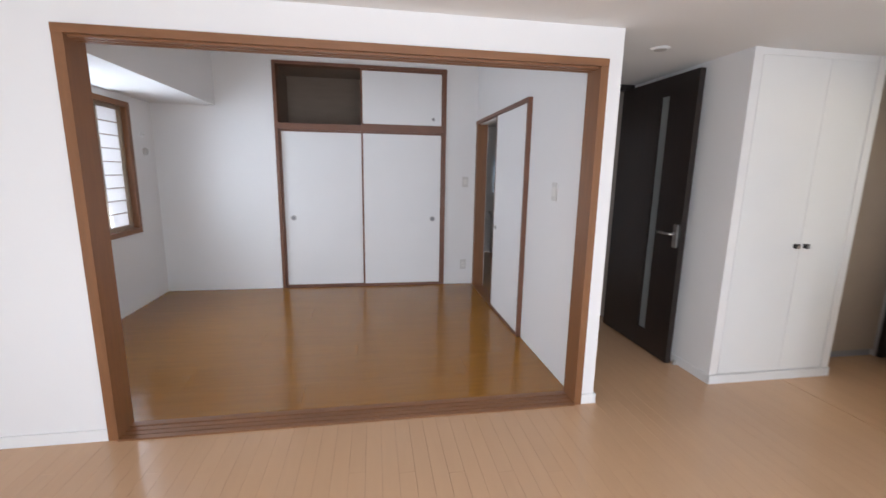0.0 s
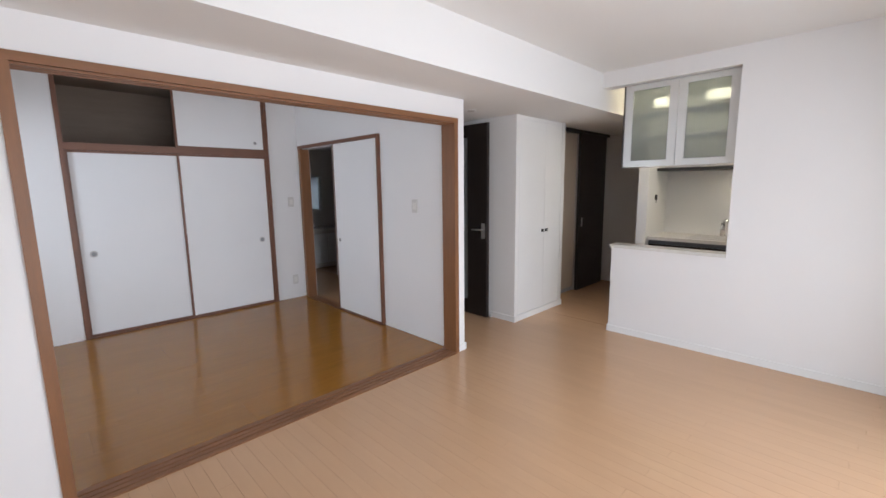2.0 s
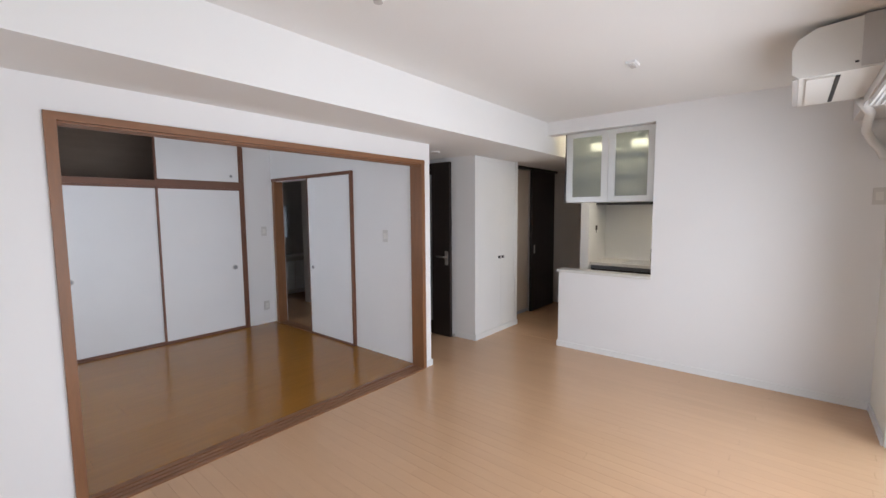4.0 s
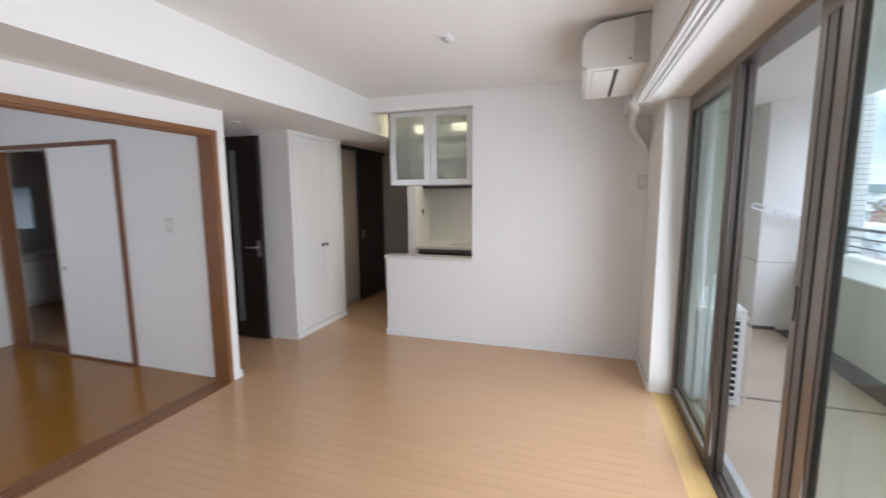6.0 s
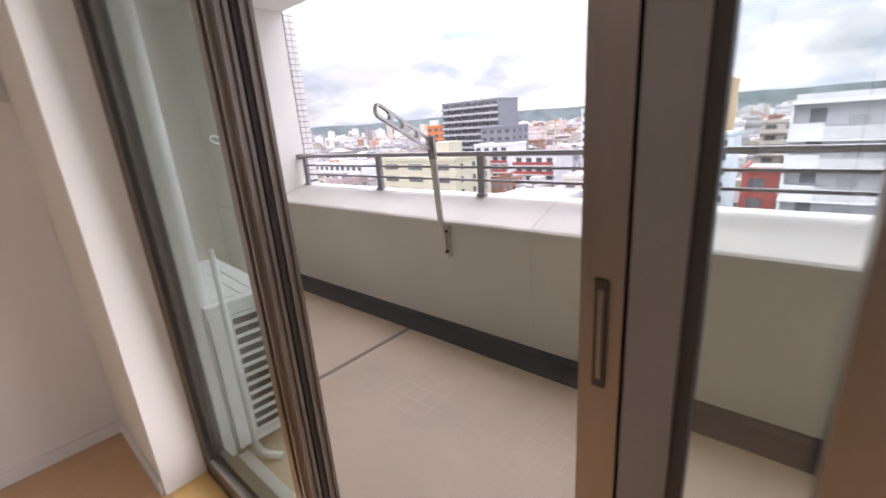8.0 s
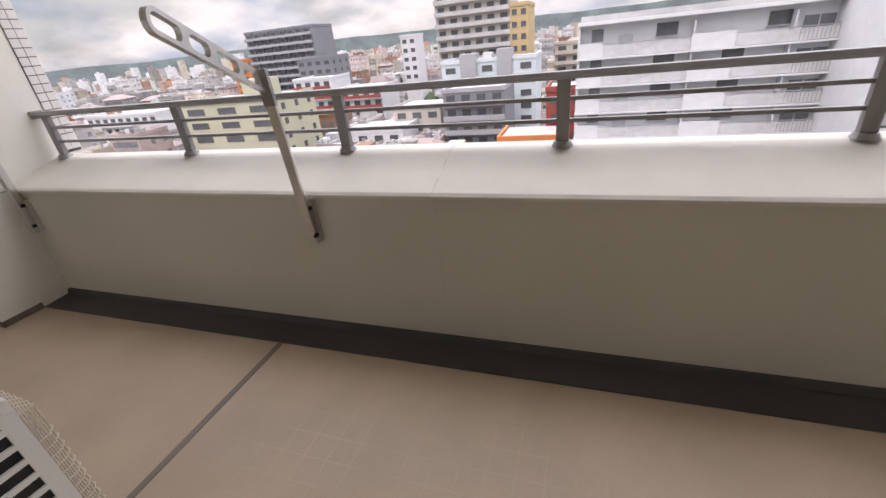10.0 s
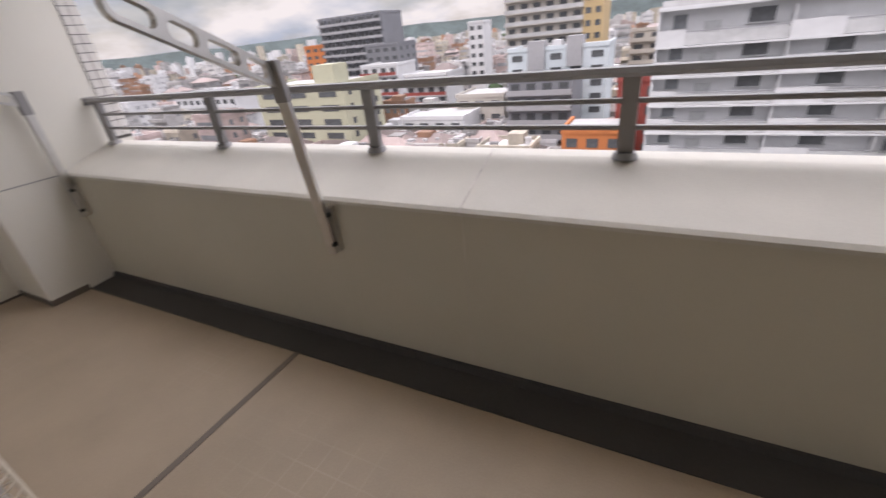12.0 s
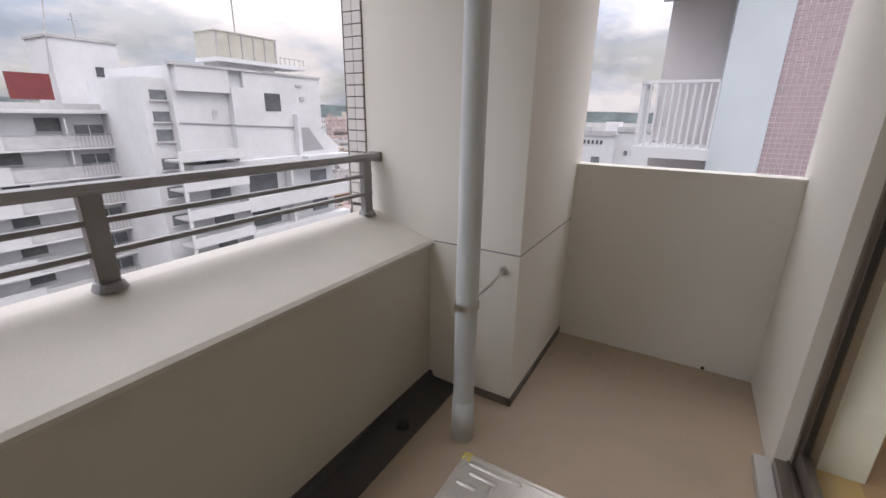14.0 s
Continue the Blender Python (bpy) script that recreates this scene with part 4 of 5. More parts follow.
structure("coping_joint", prism([(-2.634, 0.676), (-2.634, 0.692), (-2.65, 0.7045), (-2.98, 0.8115), (-3.03, 0.819), (-3.03, 0.815), (-2.98, 0.806), (-2.65, 0.699)], "x", 1.335, 1.340), mat("coping_joint_filler", (0.62, 0.58, 0.545), 0.8, var=0.3, scale=9), "fine joint across the coping", "joint")
structure("floor_joint", boxes((2.225, 2.255, -2.47, -1.09, ZB - 0.001, ZB + 0.003)), mat("joint_seal", (0.20, 0.165, 0.14), 0.7, var=0.1), "darker seam across the balcony floor", "joint")
structure("downpipe_foot_ring", boxes((XR - 0.002, XR + 0.004, -1.335, -1.318, ZB + 0.004, ZB + 0.02)), BLACK, "small dark weep hole in the end wall", "drain")

# railing on the parapet
rail = thing("balcony_railing", (1.37, -2.983, 0.81), "bronze-grey metal railing on the parapet", "railing")
part("top_rail", soft(prism([(-3.010, 1.082), (-2.956, 1.082), (-2.948, 1.095), (-2.956, 1.112), (-3.010, 1.112), (-3.018, 1.095)], "x", -1.44, 4.20), 0.004), RAILM, rail)
for z in (0.915, 1.005):
    part("mid_rail", soft(prism([(-2.993, z - 0.008), (-2.973, z - 0.008), (-2.973, z + 0.008), (-2.993, z + 0.008)], "x", -1.40, 4.15), 0.003), RAILM, rail)
for x in (4.12, 2.975, 1.903, 0.828, -0.223, -1.363):
    po = part("post", soft(boxes((x - 0.027, x + 0.027, -2.998, -2.968, 0.80, 1.084)), 0.006), RAILM, rail)
    bm = bmesh.new()
    bmesh.ops.create_cone(bm, cap_ends=True, segments=20, radius1=0.046, radius2=0.036, depth=0.022, matrix=Matrix.Translation((x, -2.983, 0.818)))
    part("foot_cap", bm, RAILM, po)
for x0, x1 in ((-1.453, -1.43), (4.19, 4.218)):
    part("wall_flange", soft(boxes((x0, x1, -3.015, -2.951, 1.07, 1.118)), 0.004), RAILM, rail)


def hanger(x, y, z, turn, lean, arm_turn, ln):
    """A folding laundry pole bracket: wall rail with bolts, leaning upright, slotted arm."""
    t = thing("laundry_pole_bracket", (x, y, z), "metal laundry pole bracket with a slotted folding arm", "bracket", "laundry brackets on the parapet")
    swing = Matrix.Translation((x, y + 0.02, z)) @ Matrix.Rotation(radians(turn), 4, "Z") @ Matrix.Translation((-x, -y - 0.02, -z))

    def swung(bm):
        for v in bm.verts:
            v.co.y += lean * max(0.0, v.co.z - z)
        bm.transform(swing)
        return bm
    part("wall_rail", soft(boxes((x - 0.050, x - 0.023, y - 0.006, y + 0.03, z - 0.04, z + 0.17)), 0.003), STEEL, t)
    for dz in (0.0, 0.14):
        part("bolt", tube([(x - 0.037, y + 0.028, z + dz), (x - 0.037, y + 0.05, z + dz)], 0.011, 8), BLACK, t)
    part("upright", swung(soft(boxes((x - 0.022, x + 0.012, y + 0.012, y + 0.05, z - 0.05, z + 0.74)), 0.004)), STEEL, t)
    part("joint_cap", swung(soft(boxes((x - 0.026, x + 0.016, y + 0.008, y + 0.056, z + 0.62, z + 0.755)), 0.005)), RAILM, t, "darker hinge cap")
    hw = 0.034
    bm = bmesh.new()
    outline = [(0.0, -hw), (ln, -hw)] + [(ln + hw * math.sin(a), -hw * math.cos(a)) for a in np.linspace(0.2, math.pi - 0.2, 9)] + [(ln, hw), (0.0, hw)]
    loops = [outline]
    for u0, u1 in ((0.13 * ln, 0.25 * ln), (0.37 * ln, 0.53 * ln), (0.65 * ln, 0.75 * ln), (0.87 * ln, ln)):
        r = 0.021
        loops.append([(u1 + r * math.sin(a), -r * math.cos(a)) for a in np.linspace(0, math.pi, 8)] + [(u0 - r * math.sin(a), r * math.cos(a)) for a in np.linspace(0, math.pi, 8)])
    ca, sa = math.cos(radians(20)), math.sin(radians(20))
    es = []
    for lp in loops:
        vs = [bm.verts.new((x - 0.012, y + 0.03 + lean * 0.7 + u * ca - v * sa, z + 0.70 + u * sa + v * ca)) for u, v in lp]
        es += [bm.edges.new((vs[i], vs[(i + 1) % len(vs)])) for i in range(len(vs))]
    bmesh.ops.triangle_fill(bm, use_beauty=True, use_dissolve=False, edges=es)
    ex = bmesh.ops.extrude_face_region(bm, geom=bm.faces[:])
    bmesh.ops.translate(bm, verts=[g for g in ex["geom"] if isinstance(g, bmesh.types.BMVert)], vec=(0.018, 0, 0))
    hinge = swing @ Vector((x, y + 0.03 + lean * 0.7, z + 0.70)) - Vector((x, y + 0.03 + lean * 0.7, z + 0.70))
    bmesh.ops.rotate(bm, verts=bm.verts, cent=(x, y + 0.03 + lean * 0.7, z + 0.70), matrix=Matrix.Rotation(radians(arm_turn), 3, "Z"))
    bmesh.ops.translate(bm, verts=bm.verts, vec=hinge)
    part("arm", bm, STEEL, t, "slotted aluminium arm")
    return t


hanger(1.985, -2.655, 0.49, 27, 0.21, 17, 0.58)
hanger(4.15, -2.655, 0.455, 4, 0.02, 2, 0.50)

# downpipe by the column
dp = thing("downpipe", (-1.15, -2.29, ZB), "grey plastic rainwater pipe by the column", "pipe")
part("pipe", tube([(-1.15, -2.285, 0.05), (-1.15, -2.285, 2.45)], 0.046, 24, False), PVC, dp, smooth=True)
part("foot_sleeve", tube([(-1.15, -2.285, ZB), (-1.15, -2.285, 0.10)], 0.0495, 24), PVC, dp, smooth=True)
br_ = part("clamp", tube([(-1.15, -2.285, 0.545), (-1.15, -2.285, 0.572)], 0.052, 24, False), STEEL, dp, "steel pipe clamp")
part("stay", tube([(-1.20, -2.285, 0.56), (-1.30, -2.25, 0.60), (-1.455, -2.25, 0.62)], 0.006, 8), STEEL, br_)
part("stay_plate", tube([(-1.445, -2.25, 0.62), (-1.455, -2.25, 0.62)], 0.02, 14), STEEL, br_)

# evacuation hatch
hx0, hx1, hy0, hy1, hz = -1.035, -0.425, -2.205, -1.605, ZB + 0.034
hatch = thing("evacuation_hatch", (-0.75, -1.91, ZB), "pressed stainless floor hatch with raised ribs and stickers", "hatch")
part("curb", boxes((hx0 + 0.02, hx1 - 0.02, hy0 + 0.02, hy1 - 0.02, ZB, hz - 0.012)), GALV, hatch)
lid = part("lid", soft(boxes((hx0, hx1, hy0, hy1, hz - 0.014, hz)), 0.006), GALV, hatch, "pressed stainless lid")
W, D = hx1 - hx0, hy1 - hy0


def rib(u0, u1, v0, v1):
    """A rounded pressing with sloped flanks."""
    bm = bmesh.new()
    x0, x1, y0, y1 = hx0 + u0 * W, hx0 + u1 * W, hy0 + v0 * D, hy0 + v1 * D
    rings = []
    for inset, z in ((0.0, hz - 0.001), (0.004, hz + 0.003), (0.007, hz + 0.004)):
        r = max(0.003, 0.010 - inset)
        ring = []
        for cx, cy, a0 in ((x1 - inset - r, y1 - inset - r, 0), (x0 + inset + r, y1 - inset - r, 90), (x0 + inset + r, y0 + inset + r, 180), (x1 - inset - r, y0 + inset + r, 270)):
            for k in range(4):
                a = radians(a0 + 30 * k)
                ring.append(bm.verts.new((cx + r * math.cos(a), cy + r * math.sin(a), z)))
        rings.append(ring)
    for r0, r1 in zip(rings, rings[1:]):
        for i in range(16):
            bm.faces.new((r0[i], r0[(i + 1) % 16], r1[(i + 1) % 16], r1[i]))
    bm.faces.new(rings[-1])
    part("rib", bm, GALV, lid, smooth=True)


for q in ((0.05, 0.09, 0.06, 0.44), (0.12, 0.16, 0.10, 0.30), (0.16, 0.44, 0.26, 0.30), (0.22, 0.26, 0.05, 0.20), (0.34, 0.56, 0.14, 0.18), (0.60, 0.64, 0.04, 0.24), (0.64, 0.86, 0.20, 0.24), (0.72, 0.76, 0.03, 0.16),
          (0.88, 0.92, 0.06, 0.34), (0.62, 0.84, 0.31, 0.35), (0.05, 0.09, 0.62, 0.92), (0.14, 0.18, 0.62, 0.92), (0.18, 0.46, 0.62, 0.66), (0.24, 0.28, 0.72, 0.92), (0.34, 0.38, 0.72, 0.90), (0.38, 0.60, 0.86, 0.90),
          (0.50, 0.54, 0.68, 0.82), (0.60, 0.84, 0.70, 0.74), (0.66, 0.70, 0.78, 0.94), (0.76, 0.80, 0.78, 0.94), (0.88, 0.92, 0.66, 0.94)):
    rib(*q)
part("sticker", boxes((hx0 + 0.24 * W, hx0 + 0.50 * W, hy0 + 0.40 * D, hy0 + 0.63 * D, hz, hz + 0.0015)), LABEL, lid, "pale printed label")
for k in range(8):
    u = 0.26 + k * 0.029
    if k != 3:
        part("print_bar", boxes((hx0 + u * W, hx0 + (u + 0.013) * W, hy0 + 0.50 * D, hy0 + (0.60 - 0.03 * (k % 2)) * D, hz + 0.0015, hz + 0.002)), BLACK, lid)
        part("print_bar", boxes((hx0 + u * W, hx0 + (u + 0.016) * W, hy0 + 0.42 * D, hy0 + (0.455 + 0.012 * (k % 3)) * D, hz + 0.0015, hz + 0.002)), BLACK, lid)
part("print_bar", boxes((hx0 + 0.26 * W, hx0 + 0.48 * W, hy0 + 0.475 * D, hy0 + 0.49 * D, hz + 0.0015, hz + 0.002)), BLACK, lid)
part("sticker", boxes((hx0 + 0.50 * W, hx0 + 0.72 * W, hy0 + 0.38 * D, hy0 + 0.62 * D, hz, hz + 0.0017)), ORANGE, lid, "orange warning label")
part("corner_tape", boxes((hx0 - 0.002, hx0 + 0.035, hy0 - 0.002, hy0 + 0.035, hz, hz + 0.002)), YELLOW, lid, "yellow tape on the corner")
for a_, b_ in (((hx0 + 0.012, hx1 - 0.012, hy0 + 0.010, hy0 + 0.018)), 0), (((hx0 + 0.012, hx1 - 0.012, hy1 - 0.018, hy1 - 0.010)), 0), (((hx0 + 0.010, hx0 + 0.018, hy0 + 0.020, hy1 - 0.020)), 0), (((hx1 - 0.018, hx1 - 0.010, hy0 + 0.020, hy1 - 0.020)), 0):
    part("edge_bead", soft(boxes((*a_, hz - 0.001, hz + 0.0025)), 0.002), GALV, lid)
part("latch", soft(boxes((hx0 - 0.012, hx0, hy1 - 0.12, hy1 - 0.05, hz - 0.02, hz - 0.004)), 0.003), STEEL, lid)

# outdoor unit of the air conditioner
ux0, ux1, uy0, uy1, uz0, uz1 = 1.955, 2.745, -1.43, -1.15, ZB + 0.06, 0.655
unit = thing("outdoor_unit", (2.3, -1.29, ZB), "white air conditioner outdoor unit on the balcony floor", "air conditioner")
part("casing", soft(boxes((ux0, ux1, uy0, uy1, uz0, uz1 - 0.03)), 0.022, 3), UNITW, unit)
part("top_cover", soft(boxes((ux0 - 0.006, ux1 + 0.006, uy0 - 0.006, uy1 + 0.006, uz1 - 0.05, uz1)), 0.022, 4), UNITW, unit)
part("side_recess", boxes((ux0 - 0.002, ux0 + 0.004, uy0 + 0.03, uy1 - 0.085, uz0 + 0.04, uz1 - 0.06)), BLACK, unit, "dark side inlet")
part("corner_panel", soft(boxes((ux0 - 0.010, ux0 + 0.03, uy1 - 0.085, uy1 + 0.002, uz0 + 0.01, uz1 - 0.034)), 0.006), UNITW, unit)
part("corner_strip", soft(boxes((ux0 - 0.010, ux0 + 0.02, uy0 - 0.004, uy0 + 0.03, uz0 + 0.01, uz1 - 0.034)), 0.008), UNITW, unit)
for k in range(13):
    z = uz0 + 0.048 + k * 0.0475
    part("louver", soft(boxes((ux0 - 0.010, ux0 + 0.004, uy0 + 0.03, uy1 - 0.085, z, z + 0.015)), 0.003), UNITW, unit)
for k in range(19):
    z = uz0 + 0.02 + k * 0.0288
    part("guard_wire", tube([(ux0 + 0.012, uy0 + 0.004, z), (ux0 + 0.018, uy0 - 0.035, z), (ux0 + 0.04, uy0 - 0.052, z), (ux1 - 0.07, uy0 - 0.052, z), (ux1 - 0.05, uy0 - 0.035, z), (ux1 - 0.045, uy0, z)], 0.0024, 6), MESHM, unit)
for k in range(24):
    x = ux0 + 0.042 + k * 0.0288
    part("guard_wire", tube([(x, uy0 - 0.012, uz1 - 0.052), (x, uy0 - 0.048, uz1 - 0.072), (x, uy0 - 0.048, uz0 + 0.02)], 0.0024, 6), MESHM, unit)
for k in range(4):
    part("top_pressing", soft(boxes((ux0 + 0.05, ux1 - 0.05, uy0 + 0.045 + k * 0.055, uy0 + 0.070 + k * 0.055, uz1 - 0.002, uz1 + 0.004)), 0.0045), UNITW, unit)
for x in (ux0 + 0.02, ux1 - 0.055):
    for z in (uz1 - 0.07, uz0 + 0.02):
        part("guard_stay", boxes((x, x + 0.004, uy0 - 0.045, uy0, z, z + 0.006)), MESHM, unit)
part("coil", boxes((ux0 + 0.03, ux1 - 0.06, uy0 - 0.010, uy0 + 0.01, uz0 + 0.02, uz1 - 0.07)), ACGREY, unit)
for x in (ux0 + 0.10, ux1 - 0.14):
    part("foot", soft(boxes((x, x + 0.05, uy0 - 0.01, uy1 + 0.01, ZB, uz0)), 0.004), ACGREY, unit)
unit.rotation_euler = (0, 0, radians(-4))
for z in (uz1 - 0.10, 0.3):
    part("screw", tube([(ux0 - 0.003, uy1 - 0.02, z), (ux0 + 0.002, uy1 - 0.02, z)], 0.006, 8), STEEL, unit)
gp = thing("pipe_cover", (2.035, -1.128, ZB), "white round pipe cover beside the window", "pipe cover")
part("duct", tube([(2.035, -1.128, ZB), (2.035, -1.128, 2.3)], 0.034, 20), UNITW, gp, smooth=True)
dh = thing("drain_hose", (1.85, -1.15, ZB), "short white corrugated drain hose on the floor", "hose")
part("hose", tube([(1.98, -1.19, ZB + 0.06), (1.93, -1.19, ZB + 0.025), (1.87, -1.20, ZB + 0.03), (1.82, -1.24, ZB + 0.02)], 0.017, 12), PVC, dh, smooth=True)
hp = thing("white_rod", (1.90, -1.165, ZB), "thin white plastic pipe standing beside the outdoor unit", "pipe")
part("rod", tube([(1.905, -1.17, ZB), (1.905, -1.175, 0.90)], 0.012, 12), UNITW, hp, smooth=True)
dr_ = thing("floor_drain", (-1.05, -2.54, ZB), "small dark drain in the balcony gutter", "drain")
bm = bmesh.new()
bmesh.ops.create_cone(bm, cap_ends=True, segments=18, radius1=0.035, radius2=0.03, depth=0.012, matrix=Matrix.Translation((-1.05, -2.545, ZB + 0.014)))
part("grate", bm, BLACK, dr_)

# small tiles on the outer faces of the columns
tile_mesh = None


def tiles(owner, xs, y0, axis):
    global tile_mesh
    for x in xs:
        for k in range(30):
            z = 0.84 + k * 0.0545
            if tile_mesh is None:
                bm = boxes((-0.026, 0.026, -0.004, 0.004, 0, 0.049))
                tile_mesh = bpy.data.meshes.new("tile")
                bm.to_mesh(tile_mesh)
                bm.free()
                tile_mesh.materials.append(TILEW)
            o = new("tile", tile_mesh)
            o.location = (x, y0, z)
            o.rotation_euler = (0, 0, axis)
            o.parent = owner


west_edge = structure("column_edge_west", boxes((-1.4545, -1.452, -3.160, -3.046, 0.82, 2.45)), GROUT, "dark grouted tile edging of the column", "column")
east_edge = structure("column_edge_east", boxes((4.217, 4.2195, -3.160, -3.046, 0.82, 2.45)), GROUT, "dark grouted tile edging of the column", "column")
for y in (-3.131, -3.075):
    tiles(west_edge, (-1.4485,), y, radians(90))
    tiles(east_edge, (4.2135,), y, radians(90))
structure("column_face_west", boxes((-2.40, -1.452, -3.172, -3.1655, -0.5, 2.45)), GROUT, "tiled outer face of the column", "column")

# ---- the city ----
structure("ground", boxes((-4500, 4500, -4500, 4500, GND - 0.5, GND)), C_GROUND, "grey streets and lots far below", "ground")
hill = bmesh.new()
ring, nseg = [], 160
for k in range(nseg + 1):
    a = -1.9 + 3.9 * k / nseg
    h = 33 + 16 * noise.noise((k * 0.07, 0.3, 0.0)) + 9 * noise.noise((k * 0.31, 2.0, 0.0)) + 12 * (0.5 + 0.5 * math.cos(a - 0.2))
    ring.append((hill.verts.new((2600 * math.sin(a), -2600 * math.cos(a), GND)), hill.verts.new((2700 * math.sin(a), -2700 * math.cos(a), h)), hill.verts.new((3300 * math.sin(a), -3300 * math.cos(a), GND))))
for p0, p1 in zip(ring, ring[1:]):
    hill.faces.new((p0[0], p1[0], p1[1], p0[1]))
    hill.faces.new((p0[1], p1[1], p1[2], p0[2]))
structure("backdrop_hills", hill, C_HILL, "low blue-green hills on the horizon", "hills")

shared = {}


def piece(name, size, at, material, parent, label=""):
    """A box piece that shares its mesh with others of its size."""
    key = (name, tuple(round(s, 2) for s in size), material.name)
    if key not in shared:
        bm = boxes((-size[0] / 2, size[0] / 2, -size[1] / 2, size[1] / 2, -size[2] / 2, size[2] / 2))
        me = bpy.data.meshes.new(name)
        bm.to_mesh(me)
        bm.free()
        me.materials.append(material)
        shared[key] = me
    o = new(name, shared[key])
    o.parent = parent
    o.location = Vector(at) - base_of(parent)
    if label:
        o["label"] = label
    return o


def building(name, x0, x1, y0, top, depth, wall, label, floors=6, cols=6, storey=2.9, style="windows", trim=None, side=0, turn=0.0, band=None):
    """A block with its front at y0 towards the flat; windows, balconies or bands on the front, windows on one side."""
    t = thing(name, ((x0 + x1) / 2, y0, GND), label, "building")
    trim = trim or wall
    part("wall", boxes((x0, x1, y0 - depth, y0, GND, top)), wall, t)
    part("roof", boxes((x0 + 0.3, x1 - 0.3, y0 - depth + 0.3, y0 - 0.3, top, top + 0.05)), C_CONC, t)
    part("roof_edge", boxes((x0 - 0.15, x1 + 0.15, y0 - 0.25, y0 + 0.2, top - 0.35, top + 0.5), (x0 - 0.15, x0 + 0.25, y0 - depth, y0 - 0.25, top - 0.35, top + 0.5), (x1 - 0.25, x1 + 0.15, y0 - depth, y0 - 0.25, top - 0.35, top + 0.5)), trim, t)
    w = (x1 - x0) / cols
    for f in range(floors):
        z = top - storey * (f + 0.5) - 0.3
        if style in ("balcony", "bands"):
            piece("slab", (x1 - x0, 1.2, 0.22), ((x0 + x1) / 2, y0 + 0.6, z - 1.25), trim, t)
            piece("balcony_front", (x1 - x0, 0.12, 0.95), ((x0 + x1) / 2, y0 + 1.14, z - 0.72), band or trim, t)
        for c in range(cols):
            xx = x0 + (c + 0.5) * w
            piece("window", (w * 0.55, 0.16, 1.35 if style == "windows" else 1.9), (xx, y0 + 0.02, z), C_GLASS, t)
            if style == "balcony" and c:
                piece("divider", (0.15, 1.1, storey), (x0 + c * w, y0 + 0.6, z), trim, t)
        if side:
            n = max(2, int(depth / 4))
            for c in range(n):
                piece("window", (0.16, 1.1, 1.3), ((x1 if side > 0 else x0), y0 - (c + 0.5) * depth / n, z), C_GLASS, t)
    t.rotation_euler = (0, 0, turn)
    return t


def roof_box(name, x0, x1, y0, y1, z0, z1, m, label, cat):
    t = thing(name, ((x0 + x1) / 2, (y0 + y1) / 2, z0), label, cat)
    part("body", boxes((x0, x1, y0, y1, z0, z1)), m, t)
    return t


# white apartment block across the street, with alternating solid and grey balcony fronts
wa = thing("apartment_building", (-13, -60, GND), "white apartment block with long stained balconies", "building")
ax0, ax1, ay, at_ = -27.5, 2.2, -60.0, 0.75
part("wall", boxes((ax0, ax1, ay - 12, ay, GND, at_)), C_WHITE, wa)
part("roof", boxes((ax0 - 0.8, ax1 + 0.3, ay - 12.2, ay + 1.5, at_, at_ + 0.38)), C_WHITE, wa, "white overhanging roof slab")
part("roof_upstand", boxes((ax0, ax1, ay - 0.3, ay, at_ + 0.38, at_ + 1.0)), C_CONC, wa)
part("end_wall", boxes((ax1 - 0.02, ax1 + 0.25, ay - 12, ay + 1.25, GND, at_)), C_WHITE, wa)
for f in range(8):
    z = -2.75 - 3.15 * f
    piece("balcony_slab", (ax1 - ax0 + 0.6, 1.5, 0.2), ((ax0 + ax1) / 2, ay + 0.75, z - 0.1), C_WHITE, wa)
    for x0, x1 in ((-0.4, 2.2), (-13.8, -9.6), (-27.5, -25.2)):
        piece("solid_front", (x1 - x0, 0.16, 1.6), ((x0 + x1) / 2, ay + 1.36, z + 0.8), C_WHITE, wa)
    for x0, x1 in ((-9.6, -0.4), (-25.2, -13.8)):
        piece("grey_front", (x1 - x0, 0.08, 1.15), ((x0 + x1) / 2, ay + 1.26, z + 0.62), C_PALE, wa, "stained grey balcony panel")
        piece("front_rail", (x1 - x0, 0.1, 0.07), ((x0 + x1) / 2, ay + 1.27, z + 1.36), C_MID, wa)
    for j in range(16):
        piece("baluster", (0.06, 0.06, 1.2), (-19.6 - j * 0.36, ay + 1.33, z + 0.68), C_MID, wa)
    for x0, w, gl in ((-6.1, 2.2, C_GLASS), (-13.1 if f else -16.9, 2.1, C_GLASS), (0.9, 1.3, C_GLASS2)):
        piece("window", (w, 0.14, 1.35), (x0 - w / 2, ay + 0.03, z + 2.35), gl, wa)
        piece("window_sill", (w + 0.3, 0.3, 0.1), (x0 - w / 2, ay + 0.12, z + 1.62), C_PALE, wa)
    for x0, w in ((-20.1, 1.25), (-21.5, 1.25), (-24.0, 1.2)):
        piece("glass_door", (w, 0.14, 2.1), (x0 - w / 2, ay + 0.03, z + 1.25), C_GLASS2, wa)
    piece("glass_door", (1.6, 0.14, 2.0), (-2.9, ay + 0.03, z + 1.2), C_PALE, wa)
    for x in (-9.8, -19.0, -25.2):
        piece("divider", (0.14, 1.25, 2.9), (x, ay + 0.62, z + 1.5), C_WHITE, wa)
    piece("wall_unit", (0.9, 0.5, 0.7), (-11.0 - (f % 3) * 0.6, ay + 0.4, z + 0.35), C_CONC, wa)
